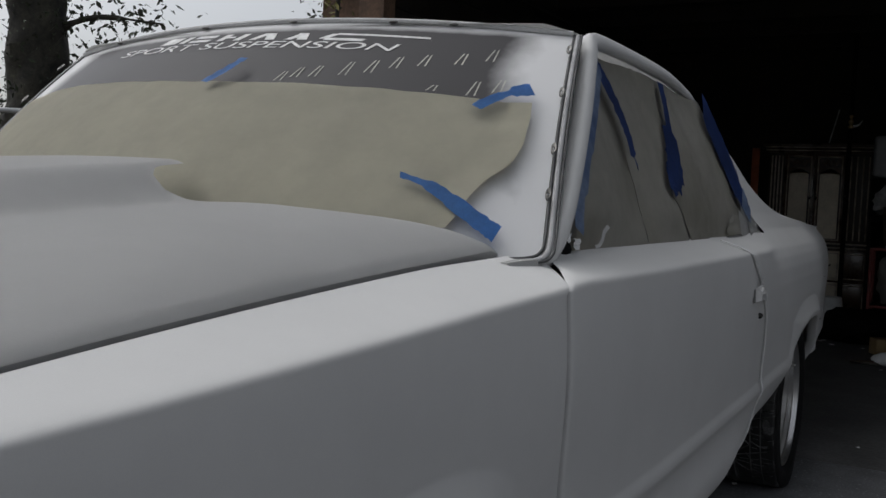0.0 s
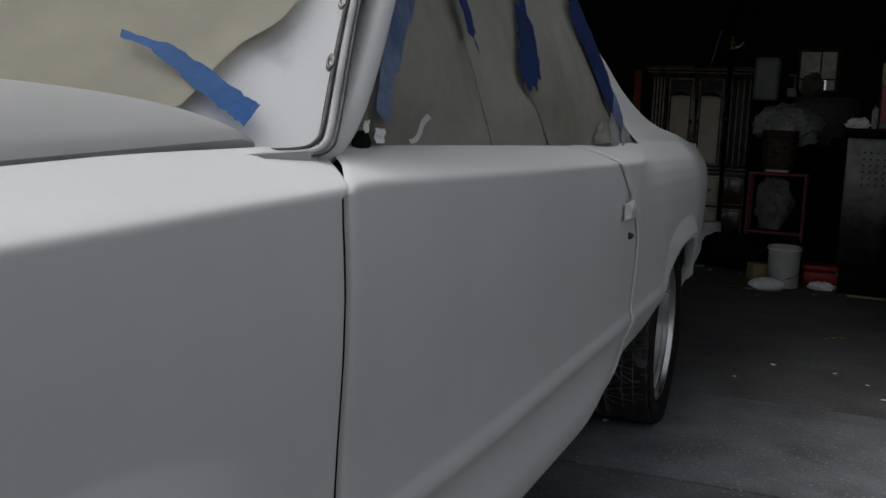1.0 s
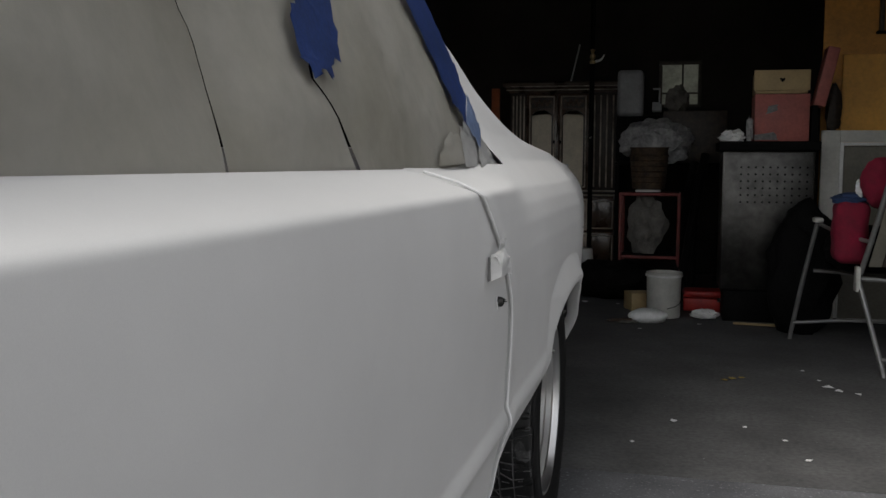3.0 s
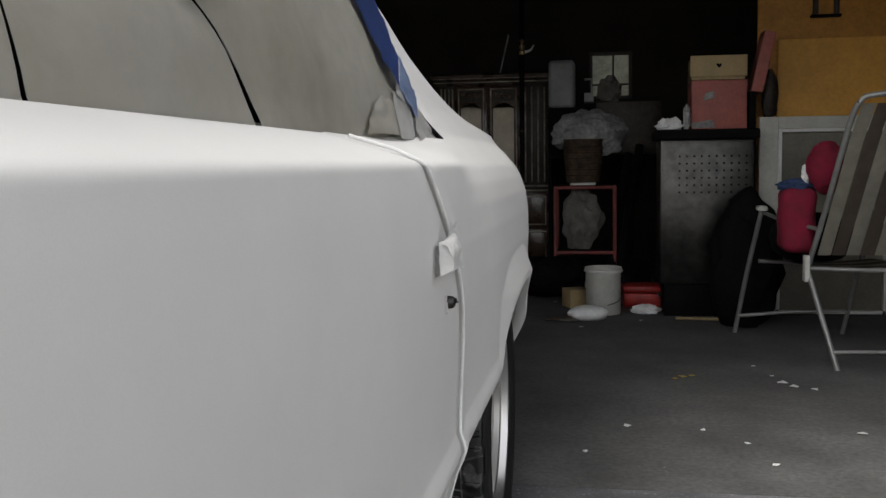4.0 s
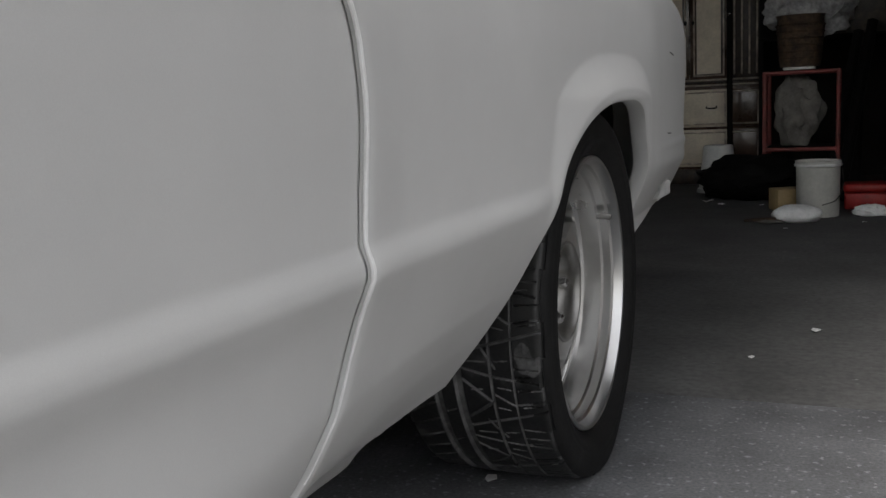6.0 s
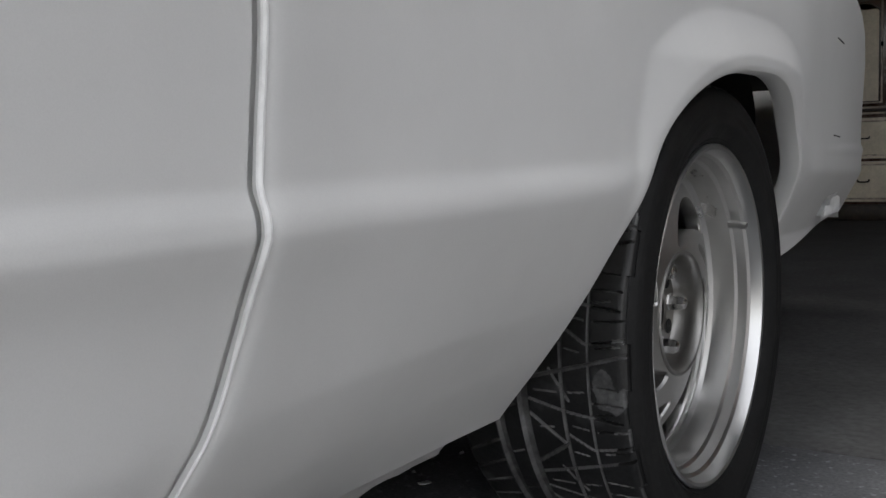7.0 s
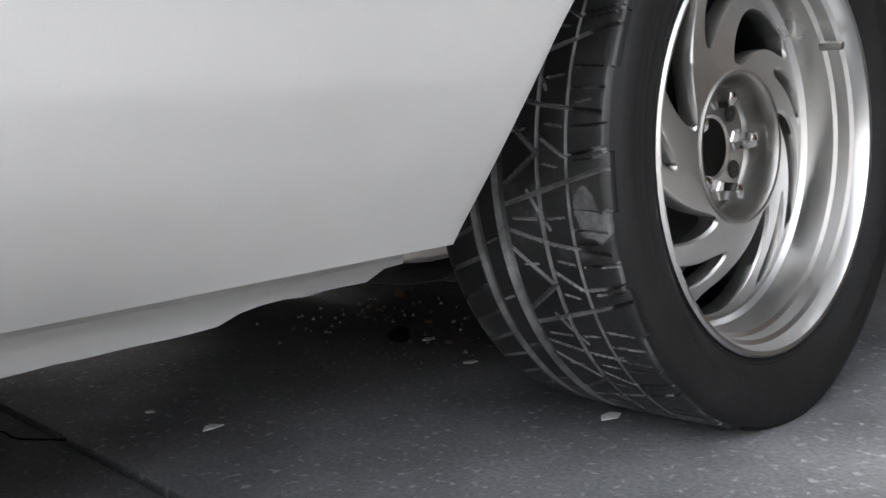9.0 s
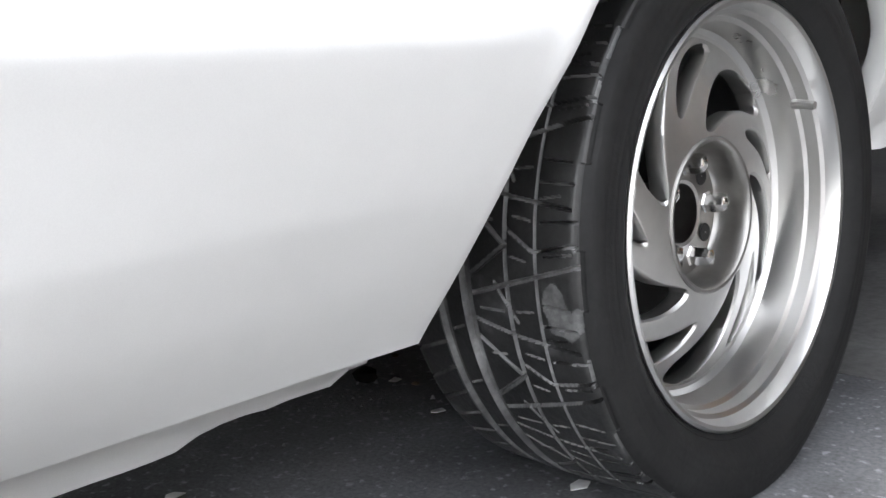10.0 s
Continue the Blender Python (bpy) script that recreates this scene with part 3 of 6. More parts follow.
def windscreen_out(u, v, h):
    e = 0.01
    nrm = (windscreen(u + e, v) - windscreen(u - e, v)).cross(windscreen(u, v + e) - windscreen(u, v - e)).normalized()
    return windscreen(u, v) + nrm * h


# ---- the car: parts ----
car = thing("car", (0, -1.4, 0), "two-door coupe utility car in flat grey primer, windows masked", "car")
for sgn in (1, -1):
    f = part("front_fender", grid(fender_rows(sgn), thick=0.0), PRIMER, car)
    d = part("door", grid(door_rows(sgn)), PRIMER, car)
    q = part("quarter_panel", quarter_bm(sgn), PRIMER, car)
    # inner faces behind the gaps
    zz = [0.27 + 0.705 * k / 60 for k in range(61)]
    part("door_jamb", grid([[(sgn * (side_x(rear_cut(z), z) - 0.0026), rear_cut(z) + d, z) for d in (-0.014, 0, 0.014)] for z in zz], thick=0.003), PRIMER, car)
    part("hinge_pillar", grid([[(sgn * (side_x(front_cut(z), z) - 0.016), front_cut(z) + d, z) for d in (-0.016, 0, 0.016)] for z in zz if z < 0.938], thick=0.003), BLACK, car)
    part("cowl_side", grid([[(sgn * (side_x(front_cut(z), z) - 0.006), front_cut(z) + d, z - 0.010) for d in (-0.03, 0, 0.03)] for z in zz if z > 0.935], thick=0.003), CHANNEL, car)
    # rocker lip with an uneven sprayed edge
    rows = []
    for k in range(91):
        y = -2.47 + 2.015 * k / 90
        w = 0.006 * noise.noise((y * 9, sgn, 0)) + 0.003 * noise.noise((y * 31, sgn, 3))
        low = 0.2405 - 0.0115 * (1 - smooth(y, -0.665, -0.62)) + 0.7 * w + 0.018 * smooth(y, -0.50, -0.455)
        fold = 0.0012 * noise.noise((y * 14, sgn, 7))
        low -= 0.0045
        rows.append([(sgn * 0.704, y, 0.266), (sgn * 0.690, y, 0.2615), (sgn * (0.6745 + fold), y, 0.2565), (sgn * (0.6765 - fold), y, 0.2520), (sgn * (0.6735 + fold), y, 0.2465), (sgn * (0.6745 + w * 0.3), y, low + 0.001), (sgn * 0.672, y, low), (sgn * 0.665, y, low + 0.006), (sgn * 0.655, y, 0.268)])
    part("rocker_lip", grid(rows, thick=0.002), PRIMER, car, "uneven rocker pinch seam with overspray")
    # A-pillar and roof rail in one sweep
    spine = bend([(0.745, -2.445, 0.935), (0.772, -2.378, 1.01), (0.739, -2.215, 1.19), (0.702, -2.078, 1.345), (0.676, -1.995, 1.390), (0.650, -1.75, 1.408), (0.628, -1.30, 1.412), (0.604, -0.98, 1.398), (0.590, -0.78, 1.372)], 8)
    rows = []
    for k, p in enumerate(spine):
        p = Vector(p)
        a = Vector(spine[min(k + 1, len(spine) - 1)]) - Vector(spine[max(k - 1, 0)])
        a.normalize()
        out = Vector((0.86, 0, 0.5))
        out = (out - a * out.dot(a)).normalized()
        acr = a.cross(out)
        w, h = 0.017, 0.022 - 0.008 * smooth(p.y, -2.25, -2.0)
        rows.append([Vector((sgn * c.x, c.y, c.z)) for c in (p + out * h * math.copysign(abs(math.sin(t)) ** 0.7, math.sin(t)) + acr * w * math.copysign(abs(math.cos(t)) ** 0.7, math.cos(t)) for t in (2 * math.pi * i / 20 for i in range(20)))])
    part("roof_pillar", grid(rows, True), PRIMER, car)
    ins = lambda p, k: Vector((sgn * p[0], p[1], p[2]))
    for u0, h0, r0, ma in ((1.004, 0.001, 0.0026, RUBBER_TRIM), (1.014, -0.001, 0.0050, PRIMER_IN), (1.024, 0.002, 0.0022, RUBBER_TRIM)):
        line = bend([(u0, 1.0, 0), (u0, 0.8, 0), (u0, 0.5, 0), (u0, 0.25, 0), (u0, 0.08, 0), (u0 - 0.001, 0.0, 0), (u0 - 0.006, -0.032, 0), (u0 - 0.022, -0.052, 0), (u0 - 0.07, -0.060, 0), (u0 - 0.20, -0.063, 0), (u0 - 0.5, -0.065, 0)], 5)
        groove = [windscreen_out(sgn * u, v - (u0 - 1.004) * 0.8 * (1 - smooth(v, -0.03, 0.05)), h0) for u, v, _ in line]
        part("windscreen_channel", tube(groove, r0, 10), ma, car, "grey windscreen channel with bare trim clips")
    for v in (0.16, 0.35, 0.62, 0.86):
        c = windscreen_out(sgn * 1.0, v, 0.016)
        cl = lathe([(0.0015, 0.001), (0.003, 0.003), (0.005, 0.003), (0.0055, 0.0)], 14, "Z")
        dv = (windscreen(sgn, v + 0.02) - windscreen(sgn, v - 0.02)).normalized()
        for q2 in cl.verts:
            q2.co = Vector((q2.co.x, 0, q2.co.z)) + dv * q2.co.y * 2.4
            q2.co += c
        part("trim_clip", cl, STEEL, car, "small metal trim clip")
    # weatherstrip and top inner side of the door
    part("window_ledge", box(sgn * 0.742 - 0.028, sgn * 0.742 + 0.028, -2.42, -0.42, 0.955, 0.974, 0.003, 1), PRIMER_IN, car)

# roof skin
rows = []
for i in range(25):
    v = i / 24
    row = []
    for j in range(33):
        u = -1 + 2 * j / 32
        yc = -2.10 - 0.10 * (1 - u * u) - 0.015
        y = yc + (-0.74 - 0.04 * u * u - yc) * v
        xe = float(np.interp(y, [-2.2, -2.02, -1.3, -0.78], [0.668, 0.664, 0.624, 0.588]))
        zc = float(np.interp(y, [-2.24, -2.1, -1.75, -1.3, -0.98, -0.72], [1.392, 1.408, 1.424, 1.428, 1.412, 1.380]))
        row.append((xe * u, y, zc + 0.035 * (1 - u * u) * (0.35 + 0.65 * smooth(v, 0, 0.3)) - 0.012 * smooth(abs(u), 0.93, 1.0)))
    rows.append(row)
part("roof", grid(rows, thick=0.02), PRIMER, car)
hdr = [windscreen_out(u, 1.0, 0.004) for u in (-1 + k / 15 for k in range(31))]
part("windscreen_channel", tube(hdr, 0.006, 8), PRIMER_IN, car, "dark windscreen channel with bare trim clips")
for u in (-0.72, -0.25, 0.12, 0.47, 0.66):
    part("trim_clip", lump(windscreen_out(u, 0.985, 0.007), (0.010, 0.004, 0.003), 0.2, 2, int(u * 10)), STEEL, car, "small metal trim clip")

# windscreen glass
bm = bmesh.new()
uvl = bm.loops.layers.uv.new("UVMap")
NU, NV = 49, 25
vs = [[bm.verts.new(windscreen(-1 + 2 * i / (NU - 1), -0.07 + 1.07 * j / (NV - 1))) for i in range(NU)] for j in range(NV)]
for j in range(NV - 1):
    for i in range(NU - 1):
        fc = bm.faces.new((vs[j][i], vs[j][i + 1], vs[j + 1][i + 1], vs[j + 1][i]))
        for lp, (a, b) in zip(fc.loops, ((i, j), (i + 1, j), (i + 1, j + 1), (i, j + 1))):
            lp[uvl].uv = (a / (NU - 1), b / (NV - 1))
screen = part("windscreen", bm, GLASS, car, "tinted windscreen dusted with primer along its edges")


# lettering on the glass, bent to its curve
def on_glass(bm, u0, v0, u1, v1, h=0.003):
    """Maps a flat drawing, 0..1 each way, on to the windscreen."""
    for q in bm.verts:
        q.co = windscreen_out(u0 + (u1 - u0) * q.co.x, v0 + (v1 - v0) * q.co.x + 0.0 + q.co.y, h)
    return bm


def letters(text):
    cu = bpy.data.curves.new("text", "FONT")
    cu.body = text
    cu.size = 1.0
    cu.shear = 0.25
    ob = bpy.data.objects.new("text", cu)
    scene.collection.objects.link(ob)
    bpy.context.view_layer.update()
    me = bpy.data.meshes.new_from_object(ob.evaluated_get(bpy.context.evaluated_depsgraph_get()))
    bpy.data.objects.remove(ob)
    bm = bmesh.new()
    bm.from_mesh(me)
    xs = [v.co.x for v in bm.verts]
    ys = [v.co.y for v in bm.verts]
    for v in bm.verts:
        v.co = Vector(((v.co.x - min(xs)) / (max(xs) - min(xs)), (v.co.y - min(ys)) / (max(ys) - min(ys)), 0))
    bmesh.ops.subdivide_edges(bm, edges=[e for e in bm.edges if e.calc_length() > 0.04], cuts=2)
    return bm


bm = letters("SPORT SUSPENSION")
for v in bm.verts:
    v.co.y *= 0.042
part("lettering", on_glass(bm, -0.590, 0.852, 0.535, 0.817, 0.0012), WHITE_INK, screen, "white italic words SPORT SUSPENSION", smooth=0)


def bars(spec, shear=0.0):
    bm = bmesh.new()
    for x0, x1, y0, y1, s in spec:
        pts = [(x0, y0), (x1, y0), (x1 + s, y1), (x0 + s, y1)]
        bm.faces.new([bm.verts.new((a, b, 0)) for a, b in pts])
    bmesh.ops.subdivide_edges(bm, edges=bm.edges[:], cuts=2, use_grid_fill=True)
    return bm


logo = [(0.02, 0.10, 0, 0.05, 0.03), (0.12, 0.15, 0, 0.05, 0.03), (0.17, 0.27, 0, 0.018, 0.012), (0.19, 0.29, 0.03, 0.05, 0.012), (0.31, 0.34, 0, 0.05, 0.03), (0.39, 0.42, 0, 0.05, 0.03),
        (0.34, 0.39, 0.02, 0.032, 0.0), (0.46, 0.49, 0, 0.05, 0.05), (0.53, 0.57, 0, 0.05, -0.01), (0.61, 0.64, 0, 0.05, 0.05), (0.66, 0.70, 0, 0.05, -0.01), (0.76, 0.90, 0, 0.018, 0.012), (0.74, 0.77, 0.01, 0.05, 0.04), (0.80, 1.12, 0.042, 0.055, 0.0)]
for bar in logo:
    part("logo_bar", on_glass(bars([(bar[0], bar[1], bar[2] * 0.85, bar[3] * 0.85, bar[4])]), -0.43, 0.902, 0.50, 0.868, 0.0012), WHITE_INK, screen, "slanted white sticker shape", smooth=0)
pens = [(0.236, 0.635, 0.05), (0.279, 0.655, 0.055), (0.334, 0.660, 0.06), (0.42, 0.672, 0.075), (0.488, 0.690, 0.07), (0.551, 0.720, 0.065), (0.626, 0.740, 0.065), (0.722, 0.760, 0.065), (0.800, 0.790, 0.07), (0.783, 0.600, 0.075), (0.843, 0.622, 0.07), (0.679, 0.612, 0.03)]
for u, v, tall in pens:
    for du, sh in ((-0.011, 0.014), (0.009, 0.004)):
        bm = bars([(0.0, 0.0042, 0, tall, sh)])
        part("pen_bar", on_glass(bm, u + du, v, u + du + 1.0, v, 0.0012), PEN, screen, "thin upright stroke of pale paint pen", smooth=0)

# hood with a cowl scoop that opens to the rear
def hood_z(x, y):
    e = hood_edge(y)
    u = min(1, abs(x) / e)
    z = gap_z(y) + 0.080 * (1 - 0.65 * u * u - 0.35 * u ** 12) * smooth(y, -3.95, -3.0)
    rise = smooth(y, -3.75, -2.80) * 0.050
    return z + 0.012 + rise * (1 - smooth(abs(x), 0.215, 0.345)) - 0.004 * smooth(u, 0.985, 1.0)


def hood_back(x):
    return -2.488 - 0.20 * (1 - min(1, abs(x) / 0.74) ** 2)


def hood_rear(x):
    """The hood's rear edge: it reaches back under the scoop's roof and is cut away beside it."""
    a = abs(x)
    scoop = float(np.interp(a, [0.0, 0.13, 0.165, 0.19, 0.215, 0.24, 0.265, 0.30, 0.34, 0.40], [-2.640, -2.618, -2.612, -2.630, -2.690, -2.745, -2.772, -2.782, -2.755, -2.700]))
    return scoop + (hood_back(x) - 0.03 - scoop) * smooth(a, 0.34, 0.44) + 0.03 * smooth(a, 0.44, 0.70)


rows = []
for i in range(61):
    v = i / 60
    row = []
    for j in range(201):
        u = -1 + 2 * j / 200
        u = math.copysign(abs(u) ** 0.9, u)
        y1 = hood_rear(u * 0.74)
        y = -3.90 + (y1 + 3.90) * v
        x = u * hood_edge(y)
        row.append((x, y, hood_z(x, y) - 0.006 * smooth(v, 0.99, 1.0)))
    # the rolled side edges
    row = [(x + math.copysign(o, x), y, z - d) for (x, y, z), o, d in ((row[0], 0.0005, 0.013), (row[0], 0.0025, 0.008), (row[0], 0.002, 0.002))] + row
    row += [(x + math.copysign(o, x), y, z - d) for (x, y, z), o, d in ((row[-1], 0.002, 0.002), (row[-1], 0.0025, 0.008), (row[-1], 0.0005, 0.013))]
    rows.append(row)
hood = part("hood", grid(rows, thick=0.005), PRIMER, car, "primered hood with a raised cowl scoop")
part("hood_gutter", box(-0.70, 0.70, -2.62, -2.50, 0.93, 0.955, 0.004, 1), BLACK, car)
for sgn in (1, -1):
    gut = [[(sgn * (hood_edge(y) + dx), y, gap_z(y) + dz) for dx, dz in ((-0.008, 0.004), (-0.008, -0.03), (0.034, -0.035))] for y in np.linspace(-3.85, -2.49, 24)]
    part("hood_gap", grid(gut, thick=0.002), CHANNEL, car, "dark channel beside the hood")
# cowl below the windscreen
rows = []
for j in range(-1, 62):
    u = -1 + 2 * min(60, max(0, j)) / 60
    a, b = windscreen(u, -0.06), Vector((0.760 * u, hood_back(0.74 * u) - 0.05, 0.945 + 0.022 * smooth(abs(u), 0.8, 1.0)))
    m1 = a.lerp(b, 0.30)
    m1.z = 0.5 * (m1.z + b.z) + 0.002
    row = [a, a.lerp(m1, 0.6), m1, m1.lerp(b, 0.5), b]
    if j in (-1, 61):
        row = [Vector((p.x * 1.008, p.y, 0.945)) for p in row]
    rows.append(row)
part("cowl", grid(rows, thick=0.006), PRIMER, car)

# nose, tail, bed and underbody
nose = [[(0.80 * u * (1 - 0.06 * abs(w)), -3.93 + 0.05 * u * u - 0.03 * w, 0.60 + 0.30 * w) for u in (-1 + k / 8 for k in range(17))] for w in (-0.7, -0.3, 0.1, 0.5, 0.9, 1.0)]
part("nose_panel", grid(nose, thick=0.02), PRIMER, car)
# unseen panel added below the nose to stop skylight running under the car
part("light_block_valance", box(-0.72, 0.72, -3.86, -3.80, 0.15, 0.36, 0.01), DARK, car)
part("front_bumper", box(-0.86, 0.86, -4.04, -3.88, 0.33, 0.52, 0.03, 4), PRIMER, car)
tail = [[(0.715 * u, TAIL_Y - 0.005 + 0.02 * (1 - u * u), z) for u in (-1 + k / 8 for k in range(17))] for z in (0.36, 0.5, 0.7, 0.9, 0.985)]
part("tailgate", grid(tail, thick=0.02), PRIMER, car)
part("rear_bumper", box(-0.70, 0.70, TAIL_Y + 0.02, TAIL_Y + 0.10, 0.38, 0.52, 0.025, 4), PRIMER, car)
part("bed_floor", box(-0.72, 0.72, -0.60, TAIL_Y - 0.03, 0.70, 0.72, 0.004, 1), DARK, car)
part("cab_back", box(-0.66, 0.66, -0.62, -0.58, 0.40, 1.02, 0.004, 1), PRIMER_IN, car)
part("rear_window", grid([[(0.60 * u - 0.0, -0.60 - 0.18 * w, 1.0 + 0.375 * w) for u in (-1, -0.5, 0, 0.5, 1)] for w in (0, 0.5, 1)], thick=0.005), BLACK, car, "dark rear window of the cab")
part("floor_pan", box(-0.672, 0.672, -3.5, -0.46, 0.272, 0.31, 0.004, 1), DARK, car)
part("interior", box(-0.62, 0.62, -2.3, -0.65, 0.31, 0.80, 0.03, 2), BLACK, car, "dark car interior")
for sgn in (1, -1):
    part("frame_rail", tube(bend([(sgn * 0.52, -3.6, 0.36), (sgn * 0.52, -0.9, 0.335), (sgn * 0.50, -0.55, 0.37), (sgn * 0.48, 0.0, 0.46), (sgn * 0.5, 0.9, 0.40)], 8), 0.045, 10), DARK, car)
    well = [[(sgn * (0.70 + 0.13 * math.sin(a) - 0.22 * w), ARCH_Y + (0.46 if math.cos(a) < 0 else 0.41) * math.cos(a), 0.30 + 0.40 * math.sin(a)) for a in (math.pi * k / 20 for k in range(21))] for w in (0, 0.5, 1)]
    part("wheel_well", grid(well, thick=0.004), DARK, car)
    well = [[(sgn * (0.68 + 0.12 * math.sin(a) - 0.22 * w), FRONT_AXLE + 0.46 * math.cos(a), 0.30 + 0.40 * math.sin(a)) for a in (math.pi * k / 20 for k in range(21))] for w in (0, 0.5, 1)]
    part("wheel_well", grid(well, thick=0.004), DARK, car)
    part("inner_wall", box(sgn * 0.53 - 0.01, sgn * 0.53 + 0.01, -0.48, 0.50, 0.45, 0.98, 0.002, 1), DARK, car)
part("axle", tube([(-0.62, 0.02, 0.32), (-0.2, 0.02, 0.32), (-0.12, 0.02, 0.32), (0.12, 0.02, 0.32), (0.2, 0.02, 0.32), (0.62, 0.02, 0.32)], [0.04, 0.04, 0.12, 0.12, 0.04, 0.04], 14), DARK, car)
part("exhaust_pipe", tube(bend([(0.30, -1.9, 0.24), (0.30, -0.62, 0.25), (0.24, -0.30, 0.27), (0.20, 0.05, 0.29), (0.30, 0.5, 0.32)], 8), 0.028, 12), STEEL, car, "rusty exhaust pipe")
arm_path = bend([(0.53, -0.66, 0.275), (0.49, -0.42, 0.225), (0.455, -0.27, 0.190), (0.44, -0.16, 0.185), (0.43, 0.0, 0.215)], 6)
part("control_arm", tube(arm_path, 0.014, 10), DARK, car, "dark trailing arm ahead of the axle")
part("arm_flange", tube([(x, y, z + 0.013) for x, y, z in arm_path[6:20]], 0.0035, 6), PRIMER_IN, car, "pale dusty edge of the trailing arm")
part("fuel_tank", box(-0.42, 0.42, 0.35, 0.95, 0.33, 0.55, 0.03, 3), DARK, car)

# ---- wheels ----
TY_R, TY_W = 0.330, 0.258


PITCH = 2 * math.pi / 15 * TY_R
# cuts of one tread pitch: from (across, along) to (across, along), half width, depth
CUTS = [(-0.009, -0.040, 0.037, 0.0, 0.0026, 0.006), (0.037, 0.0, -0.011, 0.034, 0.0026, 0.006), (-0.009, -0.060, 0.042, -0.047, 0.0022, 0.006), (0.042, -0.047, 0.112, -0.037, 0.0020, 0.005),
        (-0.008, -0.087, 0.062, -0.107, 0.0026, 0.006), (0.062, -0.107, 0.119, -0.123, 0.0022, 0.006), (0.037, -0.018, 0.071, 0.004, 0.0018, 0.005), (0.071, 0.004, 0.116, -0.004, 0.0018, 0.005),
        (0.022, 0.037, 0.046, 0.076, 0.0018, 0.004), (0.000, -0.072, 0.030, -0.072, 0.0011, 0.003), (0.002, -0.022, 0.022, -0.024, 0.0011, 0.003), (0.046, -0.073, 0.066, -0.075, 0.0012, 0.003),
        (0.048, -0.028, 0.068, -0.025, 0.0012, 0.003), (0.076, -0.062, 0.113, -0.060, 0.0014, 0.004), (0.078, -0.083, 0.110, -0.080, 0.0012, 0.003), (0.080, -0.024, 0.117, -0.026, 0.0014, 0.004),
        (0.078, -0.046, 0.100, -0.049, 0.0011, 0.003), (0.044, 0.010, 0.062, 0.014, 0.0011, 0.003), (0.084, 0.008, 0.114, 0.004, 0.0012, 0.003),
        (-0.066, 0.010, -0.122, 0.040, 0.0022, 0.005), (-0.066, 0.045, -0.122, 0.072, 0.0022, 0.005), (-0.066, 0.080, -0.122, 0.104, 0.0022, 0.005), (-0.066, 0.115, -0.122, 0.136, 0.0022, 0.005),
        (-0.030, 0.020, -0.046, 0.026, 0.0014, 0.003), (-0.030, 0.090, -0.046, 0.096, 0.0014, 0.003)]


def tread_depth(th, s):
    """Depth of the tyre's grooves: rings, arrow cuts and slim sipes."""
    d = 0.0
    w = s * TY_W
    a = ((th - 0.639) * TY_R) % PITCH
    for c, hw, dp in ((-0.057, 0.0075, 0.007), (-0.018, 0.0080, 0.007), (0.038, 0.0020, 0.005), (0.0735, 0.0016, 0.004)):
        d = max(d, dp * (1 - smooth(abs(w - c), hw * 0.6, hw)))
    # the shoulder's edge is notched
    d = max(d, 0.0035 * (1 - smooth(abs(w - 0.1185 - (0.004 if a < PITCH * 0.42 else 0.0)), 0.0010, 0.0022)))
    for w0, a0, w1, a1, hw, dp in CUTS:
        if not min(w0, w1) - 0.004 < w < max(w0, w1) + 0.004:
            continue
        dx, dy = w1 - w0, a1 - a0
        for sh in (-PITCH, 0.0, PITCH):
            t = min(1, max(0, ((w - w0) * dx + (a + sh - a0) * dy) / (dx * dx + dy * dy)))
            far = math.hypot(w - w0 - t * dx, a + sh - a0 - t * dy)
            if far < hw:
                d = max(d, dp * (1 - smooth(far, hw * 0.5, hw)))
    return d


